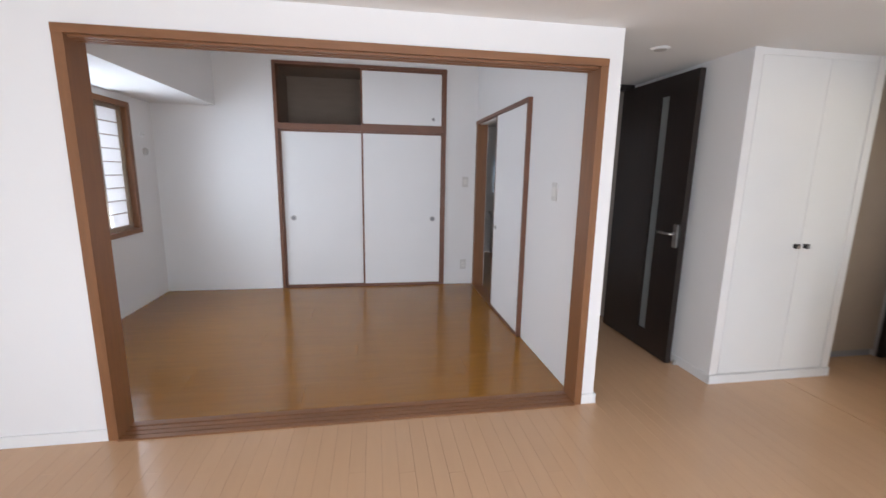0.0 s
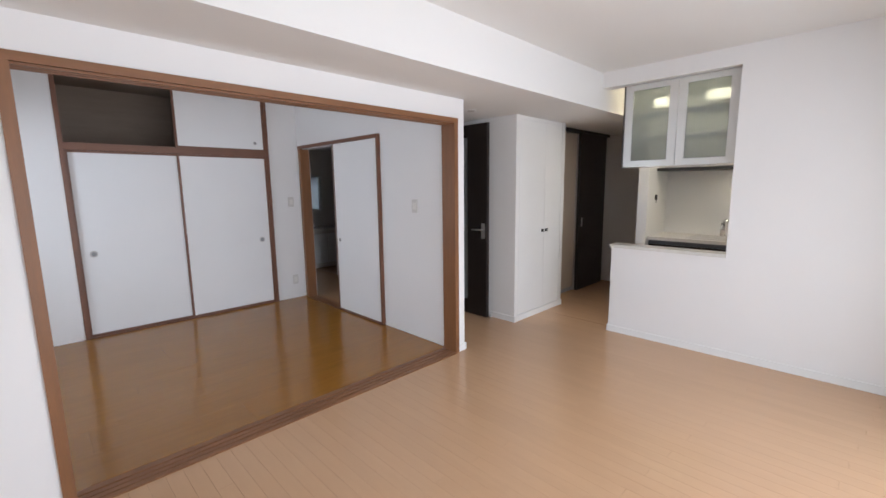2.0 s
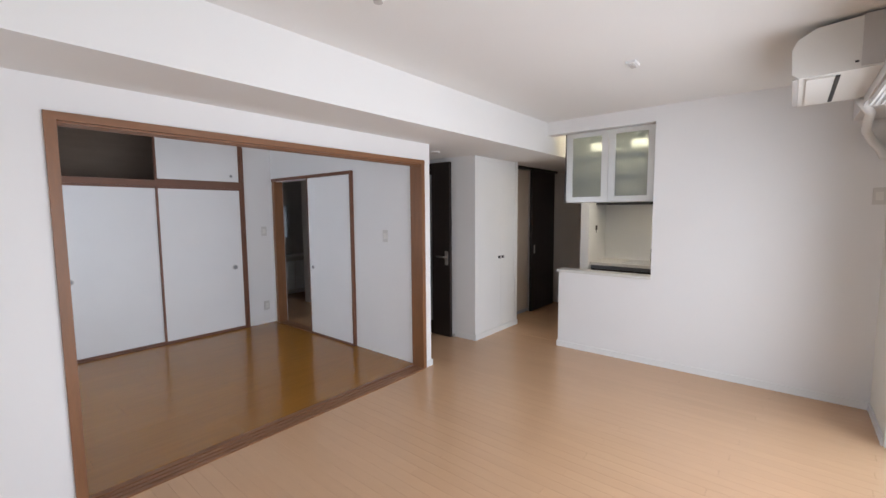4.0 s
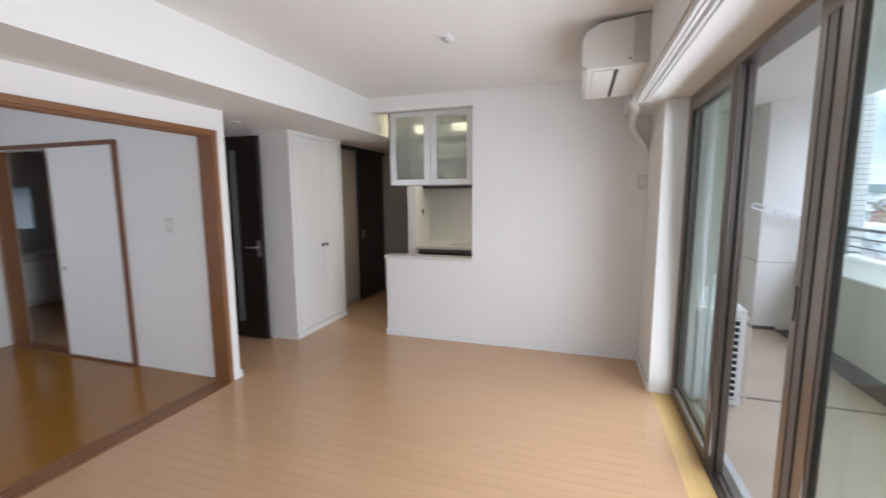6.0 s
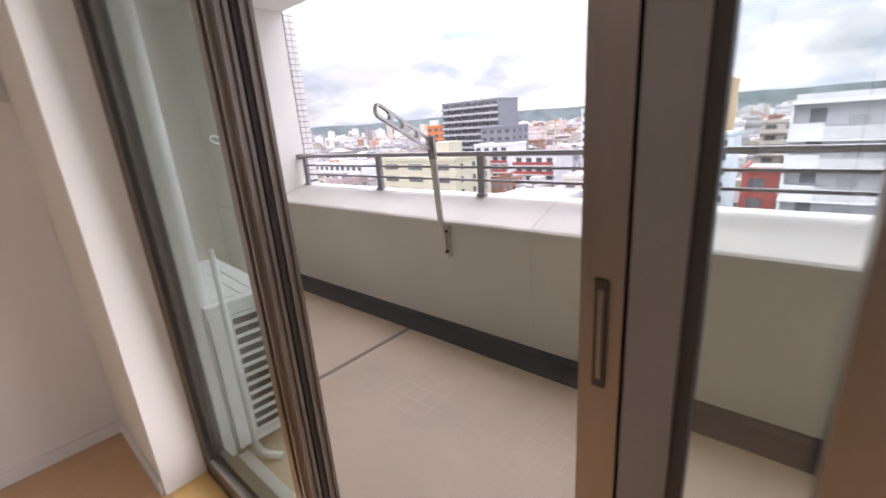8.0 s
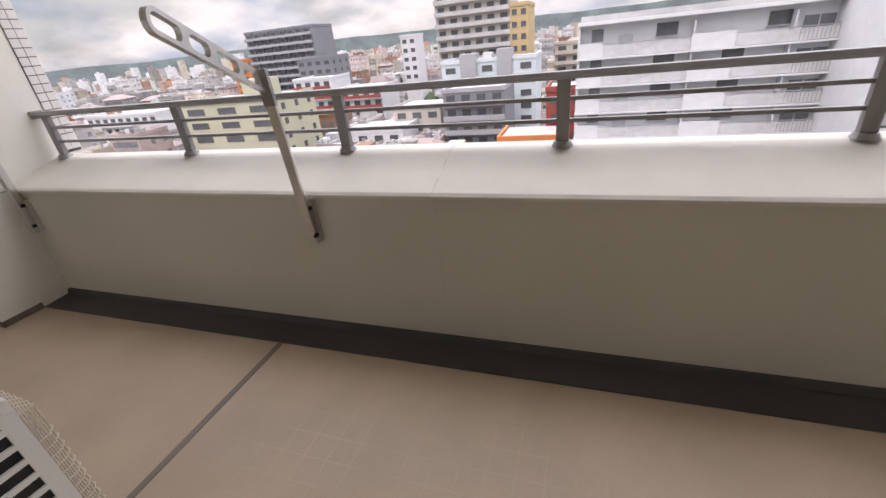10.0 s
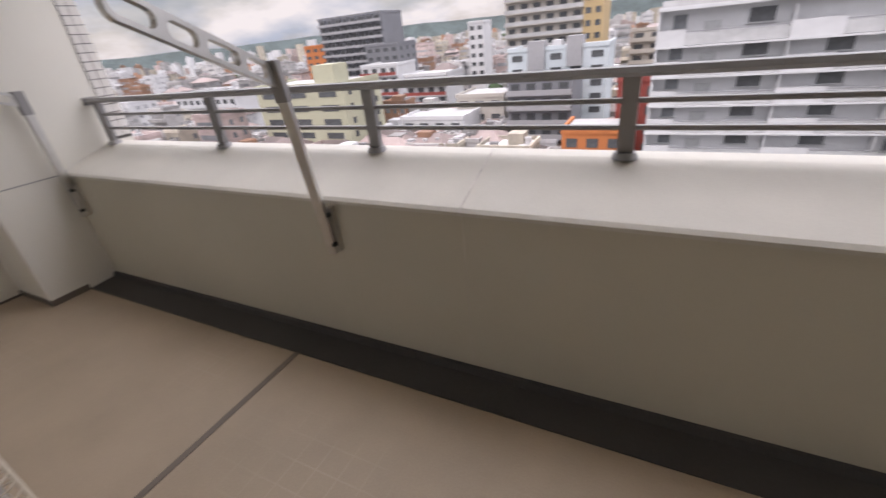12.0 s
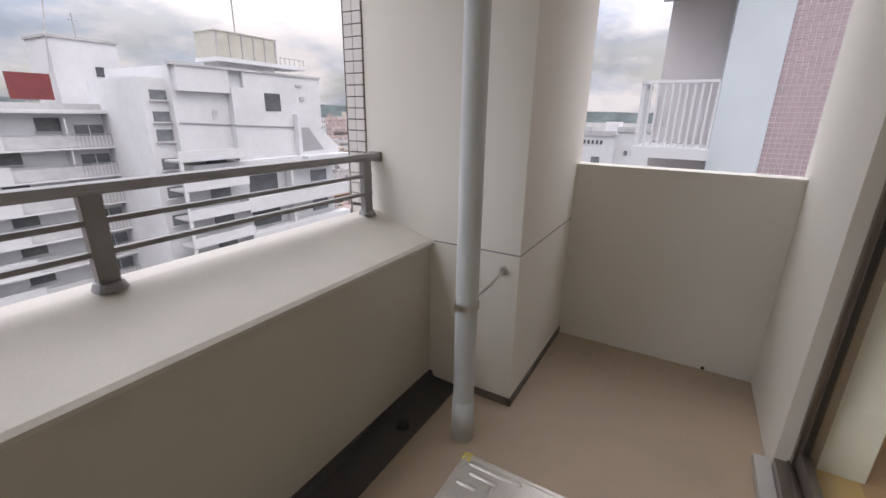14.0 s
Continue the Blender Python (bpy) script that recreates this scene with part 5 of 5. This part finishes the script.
# open stair at its far end
st = thing("stair_tower", (-30, -61, GND), "white open stair tower with dark landings", "building")
part("wall", boxes((-32.5, -28.8, -72, -62.5, GND, 0.2)), C_CONC, st)
for f in range(8):
    z = 0.2 - 2.85 * f
    piece("landing", (3.8, 1.6, 0.9), (-30.6, -61.8, z - 2.3), C_WHITE, st)
    piece("opening", (3.0, 0.12, 1.5), (-30.6, -62.45, z - 1.0), C_GLASS, st)
sp = thing("stair_penthouse", (-27.7, -76, GND), "tall white roof tower with an aerial", "building")
part("wall", boxes((-31.5, -24.0, -80, -73, GND, 9.7)), C_WHITE, sp)
part("roof_edge", boxes((-31.7, -23.8, -80.2, -72.8, 9.7, 10.0)), C_CONC, sp)
for k in range(3):
    piece("window", (1.0, 0.12, 1.2), (-29.0, -72.98, 6.0 - 2.9 * k), C_GLASS, sp)
an = thing("roof_aerial", (-27.5, -74, 10.0), "thin roof aerial mast", "aerial")
part("mast", tube([(-27.5, -74, 10.0), (-27.5, -74, 13.0)], 0.06, 6), C_MID, an)
part("crossbar", tube([(-28.1, -74, 12.2), (-26.9, -74, 12.2)], 0.04, 6), C_MID, an)
mast = thing("roof_mast", (-23.5, -72.9, 3.0), "slender leaning roof mast", "aerial")
part("mast", tube([(-23.2, -72.9, 3.0), (-24.8, -72.9, 16.0)], 0.08, 6), C_CONC, mast)
roof_box("roof_sign", -22.8, -18.8, -71.8, -71.2, 2.2, 5.2, C_SIGN, "weathered dark red rooftop hoarding", "hoarding")

# stepped white building to its side
w2 = thing("stepped_building", (-34, -50, GND), "white stepped concrete building with terraces and an outer stair", "building")
part("wall", boxes((-47.5, -25.3, -64, -49.4, GND, -4.4)), C_WHITE, w2)
part("upper_wall", boxes((-45.4, -25.3, -63, -49.4, -4.4, 5.7)), C_WHITE, w2)
part("pilaster", boxes((-33.4, -31.5, -49.4, -48.5, -4.4, 3.9)), C_WHITE, w2)
part("cornice", boxes((-31.5, -25.6, -49.4, -48.7, 3.2, 5.7)), C_WHITE, w2)
part("proud_panel", boxes((-45.4, -33.4, -49.4, -48.9, -4.4, 5.7)), C_WHITE, w2)
part("roof_edge", boxes((-45.6, -33.2, -49.5, -48.75, 5.7, 5.95), (-33.2, -25.2, -49.5, -48.55, 5.7, 5.95)), C_CONC, w2)
part("side_wing", boxes((-25.3, -22.9, -62, -50.4, GND, 4.4)), C_WHITE, w2)
for z, h in ((2.75, 0.95), (0.6, 1.0), (-1.3, 1.2), (-4.3, 1.2), (-7.4, 1.2), (-10.5, 1.2)):
    piece("window", (1.6, 0.12, h), (-24.4, -50.37, z), C_GLASS2, w2)
    piece("window_sill", (1.9, 0.4, 0.12), (-24.4, -50.25, z - h / 2 - 0.1), C_WHITE, w2)
piece("window", (2.3, 0.12, 2.1), (-37.3, -48.88, 2.4), C_GLASS, w2)
piece("window", (0.6, 0.12, 1.1), (-29.65, -49.37, 0.8), C_PALE, w2)
piece("wall_vent", (1.0, 0.2, 0.25), (-41.6, -48.85, 4.6), C_CONC, w2)
piece("wall_vent", (0.7, 0.2, 0.5), (-42.0, -48.85, 3.0), C_CONC, w2)
part("pipe_run", tube([(-45.4, -48.8, -0.9), (-33.5, -48.8, -0.4), (-33.4, -48.4, -0.4), (-31.5, -48.4, -0.3), (-31.4, -49.3, -0.3), (-25.6, -49.3, 0.0)], 0.07, 6), C_MID, w2)
part("stair_wall", prism([(-40.3, 1.0), (-42.2, 1.0), (-47.6, -3.5), (-47.6, -4.4), (-40.3, -4.4)], "y", -49.4, -48.0), C_WHITE, w2)
part("stair_opening", prism([(-40.8, -0.7), (-42.0, -0.7), (-44.6, -3.8), (-40.8, -3.9)], "y", -48.0, -47.95), C_MID, w2)
part("terrace_edge", boxes((-48.2, -40.2, -49.4, -46.4, -5.4, -4.4)), C_WHITE, w2)
part("terrace_slab", boxes((-40.2, -25.3, -49.4, -47.6, -5.0, -4.4)), C_WHITE, w2)
for f in range(5):
    z = -7.6 - 4.4 * f
    piece("window", (4.2, 0.14, 2.2), (-35.0, -49.33, z), C_GLASS, w2)
    piece("window", (3.0, 0.14, 1.6), (-44.5, -49.33, z), C_GLASS2, w2)
    piece("balcony_front", (17.5, 1.6, 1.7), (-40.0, -48.2, z - 2.2), C_WHITE, w2)
    piece("balcony_post", (0.4, 1.2, 2.7), (-38.6, -48.6, z), C_WHITE, w2)
for f in range(6):
    z = -3.1 - 3.1 * f
    piece("terrace_front", (7.6, 0.2, 1.1), (-27.2, -46.6, z - 0.2), C_WHITE, w2)
    piece("terrace_floor", (7.6, 2.8, 0.2), (-27.2, -48.0, z - 0.7), C_CONC, w2)
    piece("terrace_glass", (2.4, 0.14, 1.7), (-29.0, -49.3, z - 1.7), C_GLASS2, w2)
    piece("terrace_post", (0.3, 0.3, 2.0), (-23.6, -46.7, z - 1.7), C_WHITE, w2)
tk = thing("roof_water_tank", (-37, -54, 5.7), "ribbed beige rooftop water tank behind a low rail", "water tank")
part("tank", soft(boxes((-41.2, -32.6, -56, -52, 7.4, 10.2)), 0.15), TANKM, tk)
for k in range(6):
    piece("rib", (0.16, 0.16, 2.7), (-41.0 + k * 1.65, -51.95, 8.8), C_CONC, tk)
part("lid_rim", boxes((-41.3, -32.5, -56.1, -51.9, 10.2, 10.32)), TANKM, tk)
part("platform", boxes((-45.6, -32.4, -56.2, -51.6, 6.9, 7.35)), C_WHITE, tk)
part("support", boxes((-41.0, -33.0, -55.5, -52.5, 5.7, 6.9)), C_CONC, tk)
for k in range(6):
    piece("rail_post", (0.08, 0.08, 0.9), (-45.4 + k * 0.8, -51.7, 7.8), C_CONC, tk)
part("hand_rail", tube([(-45.5, -51.7, 8.2), (-41.3, -51.7, 8.2)], 0.06, 6), C_CONC, tk)
part("mast", tube([(-36.4, -53.5, 10.2), (-36.4, -53.5, 17.0)], 0.09, 6), C_MID, tk)

building("apartment_tower", 108, 141, -165, 10.8, 16, C_GREY, "tall grey apartment tower with pale balcony grid", 11, 8, 3.0, "balcony", C_GREY, band=C_MID)
building("apartment_tower", 94, 109, -152, -1.0, 14, C_GREY, "dark slate apartment tower with small windows", 8, 4, 3.0, "windows", side=-1)
building("office_block", 144, 157, -170, 1.0, 14, C_ORANGE, "low orange brick block beside the grey tower", 6, 3, 3.0)
building("apartment_tower", 22, 43, -128, 12.2, 14, C_BEIGE, "tall beige apartment tower with banded balconies", 10, 6, 2.9, "bands", C_BEIGE, band=C_CONC)
building("apartment_tower", 17.2, 22, -127, 7.0, 14, C_GOLD, "ochre side wing of the beige tower", 10, 2, 2.9, "windows")
building("office_block", 13, 36, -108, -4.6, 12, C_BLUE, "pale blue-white office block with rooftop plant", 5, 5, 3.0, trim=C_BLUE)
roof_box("roof_plant", 18.5, 22, -111, -107.3, -8.6, -2.4, C_MID, "grey stair head rising through the roof", "building")
roof_box("roof_plant", 27, 31, -111, -107.2, -9.5, -2.9, C_MID, "grey lift head rising through the roof", "building")
roof_box("roof_plant", 23.2, 25.4, -110.5, -108, -4.6, -3.0, C_WHITE, "small white tank on the roof", "tank")
building("office_block", 17.5, 31, -92, -9.2, 12, C_GREY, "dark grey shop block with banded windows", 5, 4, 3.0, "bands", C_MID, band=C_MID)
building("office_block", 0.6, 7.8, -78, -8.4, 9, C_RED, "dark red rendered block", 5, 2, 3.0)
building("office_block", 5.2, 14.4, -68, -14.2, 9, C_ORANGE, "orange rendered low block", 4, 3, 3.0)
building("apartment_block", 62, 88, -76, -6.4, 14, C_YEL, "pale yellow apartment block with a blank end wall", 5, 3, 3.0, side=-1)
roof_box("roof_plant", 66, 72, -84, -79, -6.4, -2.6, C_YEL, "pale yellow rooftop stair head", "building")
building("office_block", 78, 92, -124, -6.5, 12, C_WHITE, "white office block with red-striped bands", 5, 4, 3.0, "bands", C_WHITE, band=C_RED)
building("office_block", 58, 72, -118, -9.5, 12, C_WHITE, "white and red striped low block", 5, 4, 2.8, "bands", C_WHITE, band=C_RED)
building("office_block", 62, 68, -160, 3.0, 8, C_WHITE, "slim white block among the towers", 6, 2, 3.0)
building("office_block", 3, 12, -150, -4.0, 12, C_BEIGE, "beige office block with ribbon windows", 6, 2, 3.0, "bands", C_BEIGE)
building("apartment_block", 120, 150, -95, -10.0, 14, C_WHITE, "long white apartment block", 4, 9, 3.0, "bands", C_WHITE)
building("apartment_block", 150, 168, -190, -6.0, 14, C_BEIGE, "beige apartment block in the distance", 5, 6, 3.0)
building("office_block", 34, 46, -98, -13.0, 12, C_BEIGE, "low beige house block with a flat roof", 3, 3, 3.0)
building("office_block", 40, 56, -88, -16.0, 12, C_WHITE, "low white flat-roofed block", 3, 4, 3.0)
building("apartment_block", -60, -40, -110, -3.0, 14, C_WHITE, "pale apartment block behind the stair tower", 6, 5, 2.9, "bands", C_WHITE)
building("apartment_block", -24, -14, -96, 1.5, 12, C_BEIGE, "grey-pink apartment block behind the white one", 7, 4, 2.9, "windows")
building("apartment_block", -130, -85, -45, -0.5, 14, C_WHITE, "long white building beyond the neighbour", 5, 9, 3.0, "windows")

rnd = random.Random(7)
PAINTS = (("flat_roofed_houses", C_MIX, "dense grey flat-roofed houses of the town"), ("cream_houses", C_MIXW, "cream rendered houses of the town"), ("pinkish_houses", C_MIXP, "pinkish rendered houses of the town"),
          ("pale_houses", C_MIXL, "pale concrete houses of the town"), ("brown_houses", C_MIXB, "brown and brick-red houses of the town"))
paint_mesh = [bmesh.new() for _ in PAINTS]
cityw, cityf, roofs, plant = bmesh.new(), bmesh.new(), bmesh.new(), bmesh.new()
n_made = 0
while n_made < 2300:
    a = rnd.uniform(-1.35, 1.35)
    r = 62 + 1500 * rnd.random() ** 2.3
    x, y = r * math.sin(a), -r * math.cos(a)
    if y > -52 and abs(x) < 60 or (-52 < x < 6 and y > -76):
        continue
    near = r < 200
    w, d = rnd.uniform(5, 11 if near else 16), rnd.uniform(5, 10 if near else 14)
    h = rnd.choice((6, 7, 8, 9, 10, 12, 14, 17)) + (rnd.uniform(0, 9) if r > 260 else 0) + (rnd.uniform(0, 14) if r > 700 else 0)
    if r < 115:
        h = min(h, 9)
    if r < 130 and 0.05 < a < 0.32:
        h = rnd.choice((4, 5, 6))
    n_made += 1
    city = paint_mesh[rnd.choices(range(5), (0.36, 0.2, 0.14, 0.22, 0.08))[0]]
    top = GND + h
    box(city, x - w / 2, x + w / 2, y - d / 2, y + d / 2, GND, top)
    if r < 420:
        if rnd.random() < 0.3:
            e = 0.5
            vs = [roofs.verts.new(p) for p in ((x - w / 2 - e, y - d / 2 - e, top), (x + w / 2 + e, y - d / 2 - e, top), (x + w / 2 + e, y + d / 2 + e, top), (x - w / 2 - e, y + d / 2 + e, top),
                                               (x - w / 4, y, top + 2.0), (x + w / 4, y, top + 2.0))]
            for f in ((0, 1, 5, 4), (2, 3, 4, 5), (1, 2, 5), (3, 0, 4)):
                roofs.faces.new([vs[i] for i in f])
        else:
            for bx0, bx1, by0, by1 in ((-0.1, w + 0.1, d - 0.2, d + 0.1), (-0.1, w + 0.1, -0.1, 0.2), (-0.1, 0.2, 0.2, d - 0.2), (w - 0.2, w + 0.1, 0.2, d - 0.2)):
                box(city, x - w / 2 + bx0, x - w / 2 + bx1, y - d / 2 + by0, y - d / 2 + by1, top, top + 0.8)
            box(plant, x - w / 2 + 0.2, x + w / 2 - 0.2, y - d / 2 + 0.2, y + d / 2 - 0.2, top, top + 0.06)
            for q in range(rnd.randint(3, 8)):
                bx, by, bs = x + rnd.uniform(-w / 2.5, w / 2.5), y + rnd.uniform(-d / 2.5, d / 2.5), rnd.uniform(0.25, 0.8)
                box(plant, bx - bs, bx + bs, by - bs * 0.7, by + bs * 0.7, top + 0.06, top + rnd.uniform(0.6, 1.7))
            if rnd.random() < 0.35:
                bx = x + rnd.uniform(-w / 3, w / 3)
                box(plant, bx - 0.04, bx + 0.04, y - 0.04, y + 0.04, top, top + rnd.uniform(2.0, 4.0))
    if rnd.random() < 0.5:
        bx = x + rnd.uniform(-w / 4, w / 4)
        box(city, bx - 1.5, bx + 1.5, y - 1.5, y + 1.5, top, top + rnd.uniform(1.2, 2.6))
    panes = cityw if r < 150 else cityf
    if r < 520:
        for f in range(int(h / 3)):
            z = top - 1.6 - 3 * f
            style = rnd.random()
            if style < 0.25:
                box(panes, x - w / 2 + 0.6, x + w / 2 - 0.6, y + d / 2 - 0.05, y + d / 2 + 0.05, z - 0.6, z + 0.6)
            else:
                for c in range(int(w / 2.2)):
                    cx, cw = x - w / 2 + 1.2 + 2.2 * c, rnd.uniform(0.35, 0.75)
                    box(panes, cx - cw, cx + cw, y + d / 2 - 0.05, y + d / 2 + 0.05, z - rnd.uniform(0.4, 0.9), z + 0.6)
                if style > 0.7:
                    box(city, x - w / 2, x + w / 2, y + d / 2, y + d / 2 + 1.1, z - 1.4, z - 0.5)
            side = x - w / 2 if x > 0 else x + w / 2
            for c in range(int(d / 3)):
                cy = y - d / 2 + 1.5 + 3 * c
                box(panes, side - 0.05, side + 0.05, cy - 0.5, cy + 0.5, z - 0.6, z + 0.6)


def plain(name, bm, m, label, cat):
    me = bpy.data.meshes.new(name)
    bm.to_mesh(me)
    bm.free()
    me.materials.append(m)
    return tagged(new(name, me), label, cat, kind="stuff")


for (nm, m, lb), bm in zip(PAINTS, paint_mesh):
    plain(nm, bm, m, lb, "houses")
plain("rooftop_plant", plant, C_ROOFTOP, "tanks, units and aerials on the flat roofs", "roof plant")
plain("far_roofs", roofs, C_ROOF, "hipped sheet roofs of the distant houses", "roofs")
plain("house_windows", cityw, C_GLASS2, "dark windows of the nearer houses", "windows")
plain("far_windows", cityf, C_GLASS3, "windows of the distant houses, greyed to stand for haze", "windows")
tr = bmesh.new()
for k in range(700):
    a = rnd.uniform(-1.3, 1.3)
    r = rnd.uniform(150, 1400)
    cx, cy = r * math.sin(a), -r * math.cos(a)
    for j in range(3):
        s = rnd.uniform(2.0, 4.5)
        bmesh.ops.create_icosphere(tr, subdivisions=1, radius=s, matrix=Matrix.Translation((cx + rnd.uniform(-5, 5), cy + rnd.uniform(-5, 5), GND + rnd.uniform(3, 7))))
    if len(tr.verts) > 9000:
        break
for v in tr.verts:
    v.co += Vector((rnd.uniform(-0.7, 0.7), rnd.uniform(-0.7, 0.7), rnd.uniform(-0.7, 0.7)))
plain("far_trees", tr, mat("far_foliage", (0.05, 0.085, 0.04), 0.9, var=0.4, scale=0.3, fine=2), "clumps of dark trees among the houses", "trees")

# low white building beyond the neighbour, seen past the end wall
lw = thing("low_white_building", (-64, -11, GND), "low white flat-roofed building with rooftop plant", "building")
part("wall", boxes((-75, -60, -24, -10.8, GND, -0.9)), C_WHITE, lw)
part("taller_wall", boxes((-76, -61, -10.8, 1.0, GND, -0.3)), C_WHITE, lw)
part("roof_edge", boxes((-60.3, -59.8, -24, -10.8, -1.1, -0.4), (-61.3, -60.8, -10.8, 1.0, -0.5, 0.1)), C_CONC, lw)
part("stair_head", boxes((-66, -62.5, -12.6, -10.9, -0.9, 0.7)), C_WHITE, lw)
part("roof_unit", boxes((-63.5, -62.0, -15.5, -14.2, -0.9, 0.1)), C_CONC, lw)
part("roof_tank", boxes((-66, -64.5, -8.5, -7.0, -0.3, 0.5)), C_MID, lw)
for k in range(6):
    piece("vent_slot", (0.12, 0.3, 0.5), (-59.97, -15.2 + k * 0.55, -1.9), C_GLASS, lw)
for f in range(6):
    for y in (-22.0, -19.0, -16.0, -13.0):
        piece("window", (0.12, 1.1, 1.2), (-59.97, y, -4.4 - 3.0 * f), C_GLASS2, lw)
    for y in (-9.4, -8.6, -5.0, -2.0):
        piece("window", (0.12, 0.45, 0.6), (-60.97, y, -3.2 - 3.0 * f), C_GLASS2, lw)

# neighbouring building beside the balcony
nb = thing("neighbour_building", (-12, 2, GND), "neighbouring building with pale blue and pink-tiled walls and a balcony", "building")
part("blue_wall", boxes((-16, -9.0, -1.36, -0.57, GND, 12)), C_BLUE, nb, "pale blue rendered fin wall")
part("pink_wall", boxes((-16, -9.06, -0.57, 9, GND, 12)), C_GROUT, nb, "pink mosaic-tiled wall")
part("recess_wall", boxes((-16, -10.3, -2.45, -1.36, GND, 12)), mat("recess_render", (0.56, 0.53, 0.525), 0.85, var=0.05, scale=0.4, fine=2), nb, "grey-pink recessed wall")
for f in range(-2, 4):
    z = 0.62 + 2.95 * f
    b = part("balcony", boxes((-10.3, -8.55, -2.62, -1.37, z - 0.02, z + 0.17)), C_WHITE, nb, "small white balcony")
    piece("top_rail", (1.75, 0.05, 0.05), (-9.43, -2.58, z + 1.3), C_WHITE, b)
    piece("top_rail", (0.05, 1.2, 0.05), (-8.6, -1.99, z + 1.3), C_WHITE, b)
    for k in range(11):
        piece("baluster", (0.03, 0.03, 1.1), (-8.6, -2.55 + k * 0.115, z + 0.73), C_WHITE, b)
    for k in range(12):
        piece("baluster", (0.03, 0.03, 1.1), (-10.2 + k * 0.145, -2.58, z + 0.73), C_WHITE, b)
mosaic = bmesh.new()
for i in range(22):
    for k in range(80):
        y, z = -0.56 + i * 0.085, -0.6 + k * 0.085
        box(mosaic, -9.06, -9.05, y, y + 0.071, z, z + 0.071)
part("mosaic_tiles", mosaic, C_PINK, nb, "small pink mosaic tiles")

# ---- floor planks ----
def plank_mesh(name, sx, sy, sz, m):
    """A plank with chamfered upper edges, its corner at the origin."""
    c = 0.0004
    bm = bmesh.new()
    lo = [bm.verts.new(p) for p in ((0, 0, 0), (sx, 0, 0), (sx, sy, 0), (0, sy, 0))]
    mi = [bm.verts.new(p) for p in ((0, 0, sz - c), (sx, 0, sz - c), (sx, sy, sz - c), (0, sy, sz - c))]
    up = [bm.verts.new(p) for p in ((c, c, sz), (sx - c, c, sz), (sx - c, sy - c, sz), (c, sy - c, sz))]
    for i in range(4):
        j = (i + 1) % 4
        bm.faces.new((lo[i], lo[j], mi[j], mi[i]))
        bm.faces.new((mi[i], mi[j], up[j], up[i]))
    bm.faces.new(up)
    me = bpy.data.meshes.new(name)
    bm.to_mesh(me)
    bm.free()
    me.materials.append(m)
    return me


plank_data = {}


def plank(x, y, sx, sy, z, m, owner):
    key = (round(sx, 3), round(sy, 3), m.name)
    if key not in plank_data:
        plank_data[key] = plank_mesh("plank", sx, sy, 0.012, m)
    o = new("plank", plank_data[key])
    o.location = (x, y, z)
    o.parent = owner


PW = 0.0752
rnd2 = random.Random(3)
for i in range(int((2.65 + 2.31) / PW) + 1):
    x = -2.31 + i * PW
    hi = 2.30 if x < 1.19 else (2.44 if x > 2.1 else 7.0)
    y = -0.832 - (i * 0.61) % 1.8
    while y < hi:
        a, b = max(y, -0.832), min(y + 1.8, hi)
        if b - a > 0.02 and x + PW < 2.66:
            plank(x, a, PW - 0.0006, b - a - 0.0005, -0.012, PLANK, floor)
        y += 1.8
for i in range(27):
    x = 2.66 + i * PW
    plank(x, -0.48, PW - 0.0002, 3.8, -0.012, PLANK, floor)
for j in range(9):
    y = 2.431 + j * 0.303
    x = -2.31 - (j * 0.75) % 1.8
    while x < 1.113:
        a, b = max(x, -2.31), min(x + 1.8, 1.113)
        if b - a > 0.02:
            plank(a, y, b - a - 0.0003, min(0.3027, 5.13 - y), 0.0, DARKPL, floor_tatami_room)
        x += 1.8
